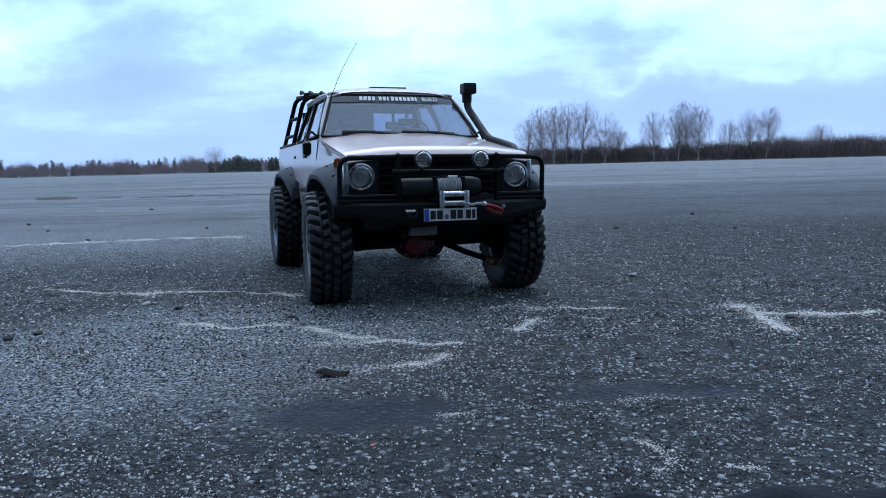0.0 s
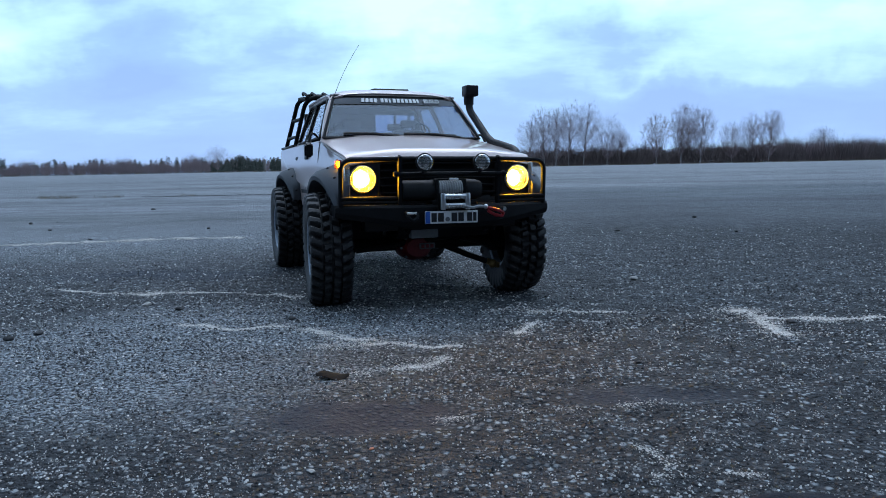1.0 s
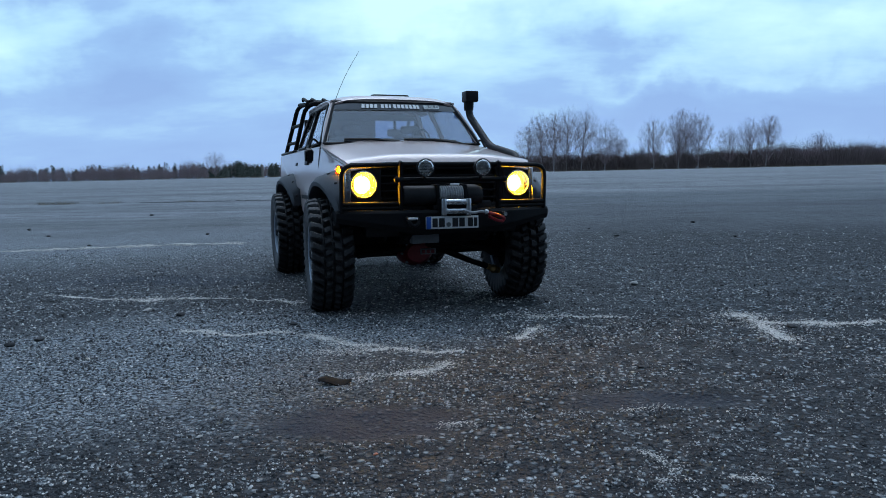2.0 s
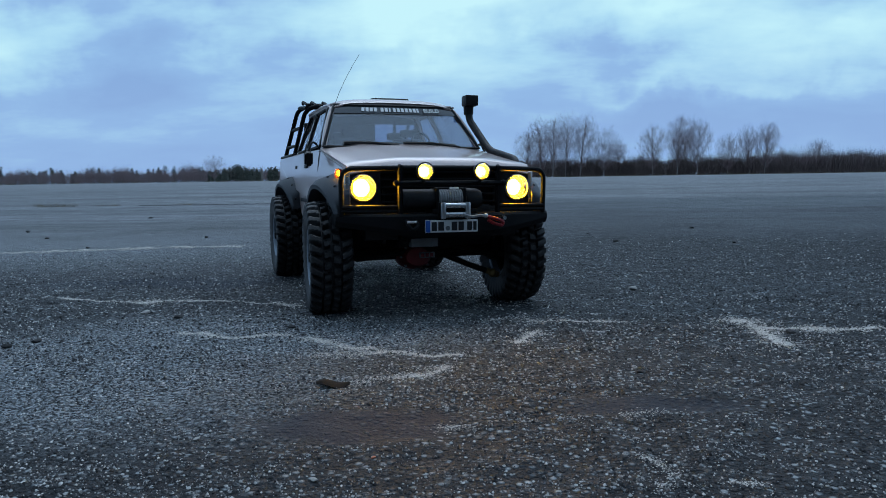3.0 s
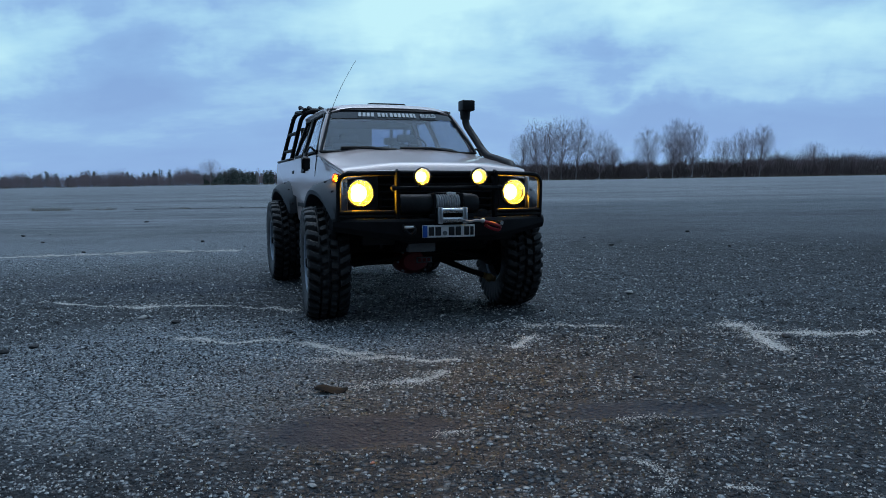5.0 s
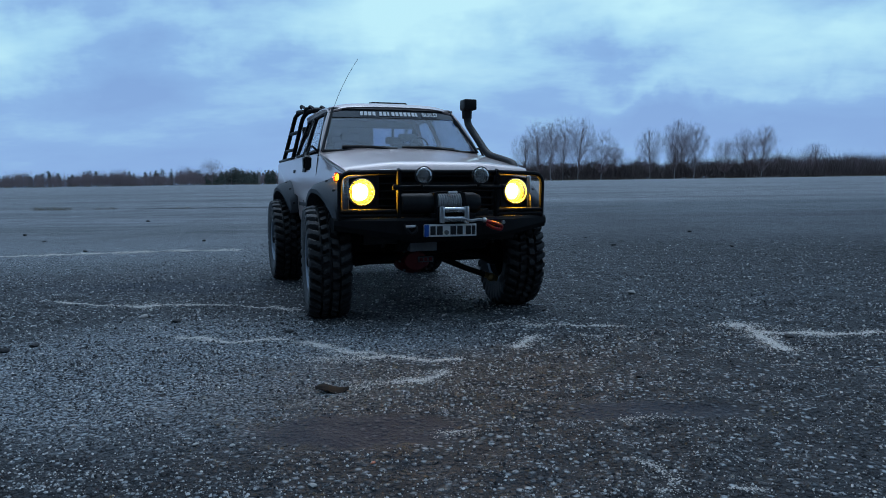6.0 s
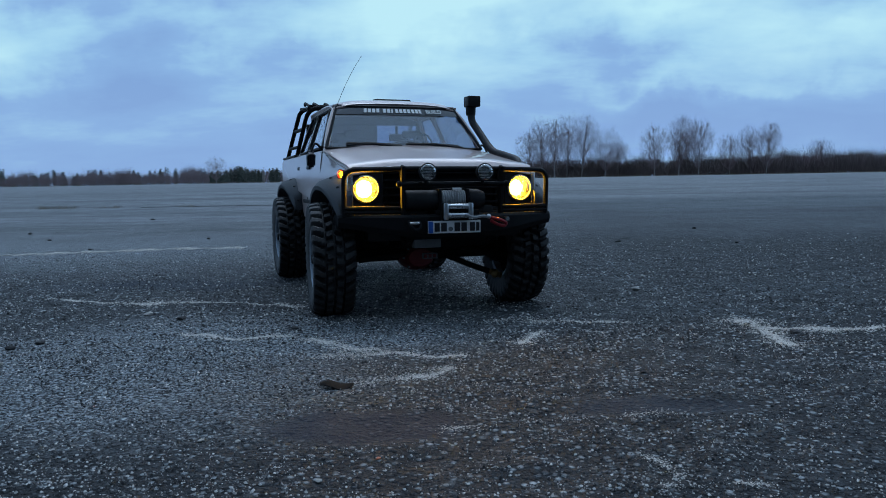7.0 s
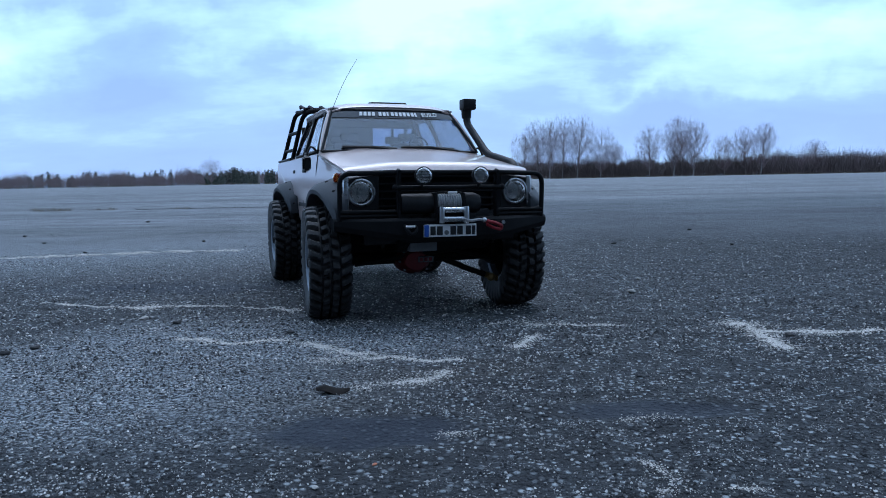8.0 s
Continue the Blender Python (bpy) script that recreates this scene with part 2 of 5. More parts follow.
colour = blend(ta, 1.0, colour, (0.92, 1.0, 1.03, 1), "MULTIPLY")  # even blue-green tint put into the ground colour for the light's cast
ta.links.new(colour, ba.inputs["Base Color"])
ba.inputs["Specular IOR Level"].default_value = 0.28
ta.links.new(blend(ta, tarmask, ramp(ta, cloudy(60), [(0.3, 0.58), (0.7, 0.82)]), (0.74, 0.74, 0.74, 1)), ba.inputs["Roughness"])
height = maths(ta, "ADD", maths(ta, "MULTIPLY", top, 0.6), maths(ta, "ADD", maths(ta, "MULTIPLY", top2, 0.5), maths(ta, "MULTIPLY", cloudy(700, 3.0), 0.8)))
height = maths(ta, "MULTIPLY", height, maths(ta, "SUBTRACT", 1.0, maths(ta, "MULTIPLY", wire(ta, "ShaderNodeSeparateColor", {0: tarmask}).outputs[0], 0.45)))
ta.links.new(wire(ta, "ShaderNodeBump", {"Height": height, "Distance": 0.0026, "Strength": 1.0}).outputs[0], ba.inputs["Normal"])


def island(name, stops, rough=0.7):
    """Colour that differs from loose piece to loose piece."""
    m = bpy.data.materials.new(name)
    m.use_nodes = True
    t = m.node_tree
    b = t.nodes["Principled BSDF"]
    g = wire(t, "ShaderNodeNewGeometry")
    n = wire(t, "ShaderNodeTexNoise", {"Vector": wire(t, "ShaderNodeTexCoord").outputs["Object"], "Scale": 900.0}).outputs[0]
    c = blend(t, 0.5, ramp(t, g.outputs["Random Per Island"], stops), ramp(t, n, [(0.3, 0.35), (0.7, 0.65)]), "OVERLAY")
    t.links.new(c, b.inputs["Base Color"])
    b.inputs["Roughness"].default_value = rough
    return m


GRIT = island("stone_grit", [(0.0, (0.008, 0.0085, 0.010)), (0.40, (0.05, 0.05, 0.054)), (0.66, (0.22, 0.216, 0.212)), (0.93, (0.72, 0.70, 0.68))])
SAND = island("pale_sand", [(0.0, (0.32, 0.305, 0.285)), (0.5, (0.52, 0.50, 0.465)), (1.0, (0.74, 0.71, 0.67))], 0.85)
DARKSTONE = material("dark_stone", (0.03, 0.03, 0.032), 0.75, 0, 0.5, 700, bump=0.0004)
PALESTONE = material("pale_stone", (0.38, 0.37, 0.35), 0.75, 0, 0.3, 700, bump=0.0004)
TERRACOTTA = material("orange_chip", (0.50, 0.17, 0.09), 0.75, 0, 0.3, 700, bump=0.0003)
LEAF = material("withered_leaf", (0.010, 0.008, 0.007), 0.8, 0, 0.5, 500, bump=0.0003, spec=0.1)
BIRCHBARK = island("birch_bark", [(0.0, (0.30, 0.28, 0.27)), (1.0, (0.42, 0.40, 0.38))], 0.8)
# Twig, scrub and pine base colours are lightened to stand in for distance haze.
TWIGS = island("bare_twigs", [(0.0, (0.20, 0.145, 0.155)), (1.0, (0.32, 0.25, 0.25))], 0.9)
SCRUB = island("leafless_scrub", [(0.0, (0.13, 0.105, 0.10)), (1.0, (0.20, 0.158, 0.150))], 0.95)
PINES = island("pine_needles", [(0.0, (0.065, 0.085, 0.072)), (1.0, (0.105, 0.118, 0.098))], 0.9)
DRYGRASS = island("dry_grass", [(0.0, (0.10, 0.085, 0.055)), (1.0, (0.24, 0.20, 0.13))], 0.9)

# ---- mesh helpers ----


def finish(name, bm, mat, angle=35):
    me = bpy.data.meshes.new(name)
    bmesh.ops.recalc_face_normals(bm, faces=bm.faces)
    for f in bm.faces:
        f.smooth = True
    bm.to_mesh(me)
    bm.free()
    me.set_sharp_from_angle(angle=radians(angle))
    me.materials.append(mat)
    return me


def part(name, bm, mat, parent, label="", at=None, angle=35):
    """One mesh object under a thing or under a part."""
    ob = new(name, finish(name, bm, mat, angle))
    ob.parent = parent
    if at is not None:
        ob.matrix_basis = at if isinstance(at, Matrix) else Matrix.Translation(at)
    return tagged(ob, label)


def raw(name, verts, faces, mat):
    me = bpy.data.meshes.new(name)
    me.from_pydata(verts, [], faces)
    me.materials.append(mat)
    me.update()
    return me


def box(bm, x0, x1, y0, y1, z0, z1, bevel=0.0, seg=2):
    m = Matrix.LocRotScale(((x0 + x1) / 2, (y0 + y1) / 2, (z0 + z1) / 2), None, (abs(x1 - x0), abs(y1 - y0), abs(z1 - z0)))
    vs = bmesh.ops.create_cube(bm, size=1, matrix=m)["verts"]
    if bevel:
        es = {e for v in vs for e in v.link_edges}
        bmesh.ops.bevel(bm, geom=list(es), offset=bevel, segments=seg, affect="EDGES", profile=0.5)
    return vs


def prism(bm, outline, axis, a, b, bevel=0.0):
    """An outline in the plane across an axis, given as the two other coordinates, drawn out from a to b."""
    def place(p, d):
        return {"x": (d, p[0], p[1]), "y": (p[0], d, p[1]), "z": (p[0], p[1], d)}[axis]
    f = bm.faces.new([bm.verts.new(place(p, a)) for p in outline])
    r = bmesh.ops.extrude_face_region(bm, geom=[f])
    shift = {"x": (b - a, 0, 0), "y": (0, b - a, 0), "z": (0, 0, b - a)}[axis]
    vs = [v for v in r["geom"] if isinstance(v, bmesh.types.BMVert)]
    bmesh.ops.translate(bm, vec=shift, verts=vs)
    if bevel:
        es = [e for e in f.edges] + [e for e in bm.edges if all(v in set(vs) for v in e.verts)]
        bmesh.ops.bevel(bm, geom=list(set(es)), offset=bevel, segments=2, affect="EDGES")
    return bm


def tube(bm, pts, r, seg=8, cap=True):
    """A round bar along a line of points; r may be a list."""
    pts = [Vector(p) for p in pts]
    rs = r if isinstance(r, (list, tuple)) else [r] * len(pts)
    rings = []
    n = None
    for i, p in enumerate(pts):
        d = (pts[min(i + 1, len(pts) - 1)] - pts[max(i - 1, 0)]).normalized()
        if n is None:
            n = d.orthogonal().normalized()
        n = (n - d * n.dot(d)).normalized()
        q = d.cross(n)
        rings.append([bm.verts.new(p + (n * math.cos(a) + q * math.sin(a)) * rs[i]) for a in (2 * math.pi * k / seg for k in range(seg))])
    for u, w in zip(rings, rings[1:]):
        for k in range(seg):
            bm.faces.new((u[k], u[(k + 1) % seg], w[(k + 1) % seg], w[k]))
    if cap:
        bm.faces.new(rings[0][::-1])
        bm.faces.new(rings[-1])
    return bm


def bent(pts, r, steps=5):
    """The points of a line with its corners rounded."""
    pts = [Vector(p) for p in pts]
    out = [pts[0]]
    for a, b, c in zip(pts, pts[1:], pts[2:]):
        u, w = (a - b), (c - b)
        k = min(r, u.length * 0.49, w.length * 0.49)
        p, q = b + u.normalized() * k, b + w.normalized() * k
        for i in range(steps + 1):
            s = i / steps
            out.append(p * (1 - s) ** 2 + b * 2 * s * (1 - s) + q * s * s)
    return out + [pts[-1]]


def lathe(bm, profile, seg=32, axis="x"):
    """A profile of (radius, height along the axis) turned round the axis."""
    def place(r, h, a):
        c, s = r * math.cos(a), r * math.sin(a)
        return {"x": (h, c, s), "y": (c, h, s), "z": (c, s, h)}[axis]
    rings = []
    for r, h in profile:
        rings.append([bm.verts.new(place(r, h, 2 * math.pi * k / seg)) for k in range(seg)] if r > 1e-6 else [bm.verts.new(place(0, h, 0))])
    for u, w in zip(rings, rings[1:]):
        for k in range(seg):
            j = (k + 1) % seg
            if len(u) == 1 and len(w) > 1:
                bm.faces.new((u[0], w[j], w[k]))
            elif len(w) == 1 and len(u) > 1:
                bm.faces.new((u[k], u[j], w[0]))
            elif len(u) > 1:
                bm.faces.new((u[k], u[j], w[j], w[k]))
    return bm


def sheet_grid(bm, f, nu, nv, thick=0.0):
    """A curved sheet f(u, v) with u, v from 0 to 1."""
    vs = [[bm.verts.new(f(i / nu, j / nv)) for j in range(nv + 1)] for i in range(nu + 1)]
    fs = [bm.faces.new((vs[i][j], vs[i + 1][j], vs[i + 1][j + 1], vs[i][j + 1])) for i in range(nu) for j in range(nv)]
    if thick:
        bmesh.ops.recalc_face_normals(bm, faces=fs)
        bmesh.ops.solidify(bm, geom=fs, thickness=thick)
    return bm


def lerp(a, b, t):
    return a + (b - a) * t


# ---- ground: one sheet to the horizon, finely uneven round the truck ----


def rough_field(x, y):
    """Small unevenness from summed waves, in metres."""
    rng = np.random.RandomState(4)
    z = np.zeros_like(x)
    for _ in range(60):
        k = 2 * np.pi / rng.uniform(0.008, 0.06)
        a = rng.uniform(0, 2 * np.pi)
        z += np.cos(k * (x * np.cos(a) + y * np.sin(a)) + rng.uniform(0, 6.28)) * 0.9 / k
    return z * 0.02


def spread(lo, hi, step, far):
    fine = np.arange(lo, hi, step)
    grow = [step]
    while sum(grow) < far:
        grow.append(grow[-1] * 1.22)
    tail = np.cumsum(grow)
    return np.concatenate([lo - tail[::-1], fine, fine[-1] + tail])


gx, gy = spread(-0.75, 0.75, 0.005, 3500), spread(0.15, 1.6, 0.005, 3500)
mx, my = np.meshgrid(gx, gy)
mz = rough_field(mx, my) * np.exp(-np.maximum(np.hypot(mx, my - 0.7) - 1.0, 0) * 2.0)
nx, ny = len(gx), len(gy)
ids = np.arange(nx * ny).reshape(ny, nx)
quads = np.stack([ids[:-1, :-1], ids[:-1, 1:], ids[1:, 1:], ids[1:, :-1]], -1).reshape(-1, 4)
me = bpy.data.meshes.new("ground")
me.from_pydata(np.stack([mx, my, mz], -1).reshape(-1, 3).tolist(), [], quads.tolist())
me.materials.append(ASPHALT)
me.polygons.foreach_set("use_smooth", [True] * len(me.polygons))
tagged(new("ground", me), "weathered dark asphalt airfield with exposed pale stones", "ground", kind="structure")

OCT_V = np.array([(1, 0, 0), (0, 1, 0), (-1, 0, 0), (0, -1, 0), (0, 0, 1), (0, 0, -1), (0.7, 0.7, 0.5), (-0.7, -0.6, 0.5)], float)
OCT_F = np.array([(0, 6, 4), (6, 1, 4), (1, 2, 4), (2, 7, 4), (7, 3, 4), (3, 0, 4), (0, 1, 6), (2, 3, 7), (1, 0, 5), (2, 1, 5), (3, 2, 5), (0, 3, 5)])


def grains(name, xs, ys, rs, mat, rng, flat=0.55, sink=0.1):
    """Many small loose stones in one mesh."""
    n = len(xs)
    ang = rng.uniform(0, 6.28, n)
    v = OCT_V[None] * rs[:, None, None] * rng.uniform(0.65, 1.25, (n, len(OCT_V), 1))
    c, s = np.cos(ang)[:, None], np.sin(ang)[:, None]
    X = v[..., 0] * c - v[..., 1] * s * rng.uniform(0.6, 1.0, n)[:, None] + xs[:, None]
    Y = v[..., 0] * s + v[..., 1] * c * rng.uniform(0.6, 1.0, n)[:, None] + ys[:, None]
    Z = v[..., 2] * flat + (rough_field(xs, ys) + rs * sink)[:, None]
    faces = (OCT_F[None] + (np.arange(n) * len(OCT_V))[:, None, None]).reshape(-1, 3)
    return new(name, raw(name, np.stack([X, Y, Z], -1).reshape(-1, 3).tolist(), faces.tolist(), mat))


rng = np.random.RandomState(11)
n = 125000
py = 0.24 + 1.5 * rng.uniform(0, 1, n) ** 1.35
px = rng.uniform(-1, 1, n) * (0.63 * py + 0.03)
bare_here = np.sin(px * 23 + 1.3 * np.sin(py * 17)) + np.sin(py * 31 + px * 9) + rng.uniform(-2.2, 2.2, n)
keep = (bare_here > -0.9) & (rng.uniform(0, 1, n) > (py - 0.50) / 1.15) & (((px + 0.045) / 0.075) ** 2 + ((py - 0.385) / 0.030) ** 2 > rng.uniform(0.6, 1.1, n)) \
    & (((px - 0.12) / 0.07) ** 2 + ((py - 0.412) / 0.020) ** 2 > rng.uniform(0.6, 1.1, n))
px, py = px[keep], py[keep]
pr = (0.00036 + 0.00092 * rng.uniform(0, 1, len(px)) ** 2.8) * np.clip(py / 0.50, 0.85, 1.25)
tagged(grains("aggregate_stones", px, py, pr, GRIT, rng, 0.9, 0.15), "small pale aggregate stones set in the asphalt", "gravel", kind="stuff")

# finer bright grit, gathered in loose clusters close by
fn = 50000
cy = 0.25 + 0.45 * rng.uniform(0, 1, fn) ** 1.2
cx = rng.uniform(-1, 1, fn) * (0.63 * cy + 0.03)
drift = np.sin(cx * 61 + 2.1 * np.sin(cy * 47)) + np.sin(cy * 83 + 1.7 * np.sin(cx * 39)) + 0.8 * np.sin(cx * 131 - cy * 117) + rng.normal(0, 0.7, fn)
keep = (drift > 0.5) & (((cx + 0.045) / 0.075) ** 2 + ((cy - 0.385) / 0.030) ** 2 > rng.uniform(0.7, 1.1, fn)) \
    & (((cx - 0.12) / 0.07) ** 2 + ((cy - 0.412) / 0.020) ** 2 > rng.uniform(0.7, 1.1, fn))
cx, cy = cx[keep], cy[keep]
tagged(grains("fine_grit", cx, cy, (0.00028 + 0.0005 * rng.uniform(0, 1, len(cx)) ** 2) * np.clip(cy / 0.45, 0.8, 1.3), GRIT, rng, 0.8, 0.2),
       "fine pale grit gathered on the asphalt", "gravel", kind="stuff")


def vein(line, width, amount):
    """Pale sand washed into a crack: a thin ragged strip and loose grains along it."""
    rng = np.random.RandomState(int(abs(line[0][0]) * 10000) + 3)
    pts = np.array(line)
    seg = np.hypot(*(pts[1:] - pts[:-1]).T)
    dist = np.concatenate([[0], np.cumsum(seg)])
    n = int(min(9000, 34000 * dist[-1] * amount * (width / 0.006)))
    s = rng.uniform(0, dist[-1], n)
    x, y = np.interp(s, dist, pts[:, 0]), np.interp(s, dist, pts[:, 1])
    d = np.hypot(x, y)
    thin = 0.35 + 0.65 * (0.5 + 0.5 * np.sin(s * 90 + width * 7000)) * (0.5 + 0.5 * np.sin(s * 37 + 2))
    wob = 0.005 * np.sin(s * 70) + 0.003 * np.sin(s * 190 + 1)
    wide = np.where(rng.uniform(0, 1, n) < 0.55, 0.55, 1.7) * width * thin
    x += rng.normal(0, 1, n) * wide + wob * 0.3
    y += rng.normal(0, 1, n) * wide * 1.1 + wob * 0.35
    gap = np.sin(s * 55 + width * 4000) + np.sin(s * 131 + 2.0) + rng.normal(0, 0.9, n) > -0.7
    x, y, s, d = x[gap], y[gap], s[gap], d[gap]
    n = len(x)
    r = (0.0003 + 0.0005 * rng.uniform(0, 1, n) ** 2) * np.clip(d / 0.5, 0.8, 2.6)
    tagged(grains("sand_streak", x, y, r, SAND, rng, 0.35, 0.25), "pale sand caught in a crack of the asphalt", "sand", kind="stuff")


vein([(-0.474, 0.855), (-0.365, 0.811), (-0.307, 0.81), (-0.229, 0.802), (-0.151, 0.769)], 0.004, 0.4)
vein([(-0.236, 0.638), (-0.194, 0.613), (-0.174, 0.619), (-0.139, 0.617), (-0.108, 0.603), (-0.088, 0.584), (-0.066, 0.565), (-0.038, 0.549), (-0.008, 0.541), (0.011, 0.542)], 0.006, 1)
vein([(-0.06, 0.463), (-0.049, 0.474), (-0.034, 0.477), (-0.011, 0.489), (0.004, 0.506)], 0.009, 0.7)
vein([(0.056, 0.571), (0.067, 0.597), (0.083, 0.63)], 0.0036, 2.2)
vein([(0.262, 0.651), (0.269, 0.619), (0.263, 0.574), (0.263, 0.554)], 0.01, 1.6)
vein([(0.273, 0.623), (0.302, 0.608), (0.34, 0.607), (0.393, 0.615)], 0.006, 1)
vein([(-0.913, 1.395), (-0.764, 1.442), (-0.66, 1.46), (-0.559, 1.492), (-0.407, 1.488)], 0.012, 0.8)
vein([(0.039, 0.675), (0.091, 0.668), (0.131, 0.657), (0.164, 0.656)], 0.007, 0.35)
vein([(0.09, 0.333), (0.097, 0.322), (0.1, 0.309)], 0.006, 0.8)
vein([(0.086, 0.299), (0.111, 0.301), (0.136, 0.304)], 0.004, 0.6)
vein([(0.094, 0.394), (0.122, 0.395)], 0.006, 0.5)
vein([(-0.098, 0.543), (-0.043, 0.552), (-0.008, 0.535)], 0.008, 0.4)
vein([(-0.005, 0.38), (0.02, 0.375)], 0.007, 0.5)
vein([(-0.338, 0.807), (-0.311, 0.803)], 0.01, 0.5)


def stone_chip(x, y, r, mat, label):
    bm = bmesh.new()
    bmesh.ops.create_icosphere(bm, subdivisions=2, radius=r)
    sd = Vector((x * 91, y * 57, r * 999))
    for v in bm.verts:
        v.co *= 1 + 0.5 * noise.noise(v.co / r * 0.9 + sd) + 0.15 * noise.noise(v.co / r * 2.7 + sd)
        v.co.z *= 0.6
        v.co.x *= 1.25
    ob = new("pebble", finish("pebble", bm, mat, 25))
    ob.matrix_basis = pose(x, y, r * 0.35, 0, 0, x * 4000 % 360)
    tagged(ob, label, "stone", "loose stones on the asphalt")


def chips(mat, label, *places):
    for x, y, r in places:
        stone_chip(x, y, r * 1.2, mat, label)


chips(DARKSTONE, "dark loose stone lying on the asphalt", (-0.26, 0.706, 0.0033), (-0.358, 0.589, 0.0027), (-0.344, 0.608, 0.0027), (-0.139, 0.653, 0.0023), (0.349, 1.466, 0.0036), (0.287, 0.598, 0.0032), (0.208, 0.615, 0.0019), (0.13, 0.483, 0.0014))
chips(DARKSTONE, "dark loose stone lying on the asphalt", (-1.082, 2.729, 0.0057), (0.616, 1.801, 0.0046), (0.566, 1.413, 0.0029), (-0.562, 1.742, 0.0035), (-1.147, 2.031, 0.0045), (-0.961, 1.78, 0.0039), (-0.728, 1.5, 0.0032), (0.104, 0.742, 0.0018))
chips(DARKSTONE, "dark loose stone lying on the asphalt", (0.398, 0.732, 0.0016), (0.315, 0.823, 0.0017), (-0.062, 0.34, 0.001), (-0.055, 0.375, 0.0009), (0.058, 0.483, 0.0014), (0.083, 0.417, 0.0008), (0.303, 0.949, 0.0014))
chips(PALESTONE, "pale loose stone lying on the asphalt", (-0.056, 0.559, 0.0022), (0.258, 0.953, 0.0024), (0.22, 0.844, 0.0034), (-0.303, 0.735, 0.0031), (-0.11, 0.364, 0.0011), (-0.06, 0.313, 0.0011), (-0.13, 0.367, 0.0011))
chips(TERRACOTTA, "orange brick chip lying on the asphalt", (-0.036, 0.338, 0.001))


rng = np.random.RandomState(31)
fy = 1.3 + 11 * rng.uniform(0, 1, 45) ** 2
tagged(grains("stone_litter", rng.uniform(-0.62, 0.62, 45) * fy, fy, rng.uniform(0.0010, 0.0028, 45) * (0.6 + fy * 0.35), DARKSTONE, rng, 0.5, 0.2),
       "small dark stones littering the far asphalt", "stones", kind="stuff")

jx = rng.uniform(-1.75, -0.85, 900)
tagged(grains("joint_dirt", jx, 4.25 + 0.02 * np.sin(jx * 9) + rng.normal(0, 0.006, 900), rng.uniform(0.002, 0.005, 900), DARKSTONE, rng, 0.4, 0.1),
       "dark dirt along a joint in the asphalt", "dirt", kind="stuff")

# withered leaf lying before the truck
bm = bmesh.new()
sheet_grid(bm, lambda u, v: ((u - 0.5) * 0.021, (v - 0.5) * 0.014 * math.sin(math.pi * min(max(u, 0.04), 0.96)) ** 0.6,
                             0.0010 * math.cos((v - 0.5) * 3) + 0.0010 * math.sin(u * 7) + 0.0012), 12, 6, 0.0004)
leaf = new("withered_leaf", finish("withered_leaf", bm, LEAF))
leaf.matrix_basis = pose(-0.073, 0.459, 0.0008, 4, 6, 12)
tagged(leaf, "dark curled withered leaf on the asphalt", "leaf")

# swollen bitumen lip in the foreground
bm = bmesh.new()
sheet_grid(bm, lambda u, v: (lerp(0.055, 0.26, u), 0.264 + 0.010 * u + lerp(-0.014, 0.014, v) * (0.3 + 0.7 * math.sin(math.pi * min(u * 1.4, 0.5)))
                             + 0.003 * math.sin(u * 19), 0.0068 * math.sin(math.pi * v) * (0.6 + 0.4 * math.sin(u * 23)) - 0.0006), 60, 12)
tagged(new("bitumen_seam", finish("bitumen_seam", bm, material("bitumen", (0.010, 0.012, 0.018), 0.85, 0, 0.5, 400, bump=0.0012, spec=0.2))),
       "dark swollen bitumen seam across the asphalt", "seam", kind="structure")

# ---- distance: woods and birches ----


class Strands:
    """Collects thin tapered three-sided rods and small leaf quads."""

    def __init__(self):
        self.v, self.f = [], []

    def rod(self, a, b, ra, rb):
        d = (b - a).normalized()
        n = d.orthogonal().normalized()
        q = d.cross(n)
        i = len(self.v)
        for p, r in ((a, ra), (b, rb)):
            for k in range(3):
                t = 2.0944 * k
                self.v.append(tuple(p + (n * math.cos(t) + q * math.sin(t)) * r))
        self.f += [(i + k, i + (k + 1) % 3, i + 3 + (k + 1) % 3, i + 3 + k) for k in range(3)]

    def leaf(self, p, s, rnd):
        a = Vector((rnd.gauss(0, 1), rnd.gauss(0, 1), rnd.gauss(0, 0.7))).normalized() * s
        b = a.orthogonal().normalized() * s * rnd.uniform(0.5, 1)
        i = len(self.v)
        self.v += [tuple(p - a), tuple(p - b * 0.8), tuple(p + a), tuple(p + b)]
        self.f.append((i, i + 1, i + 2, i + 3))

    def mesh(self, name, mat):
        return raw(name, self.v, self.f, mat)


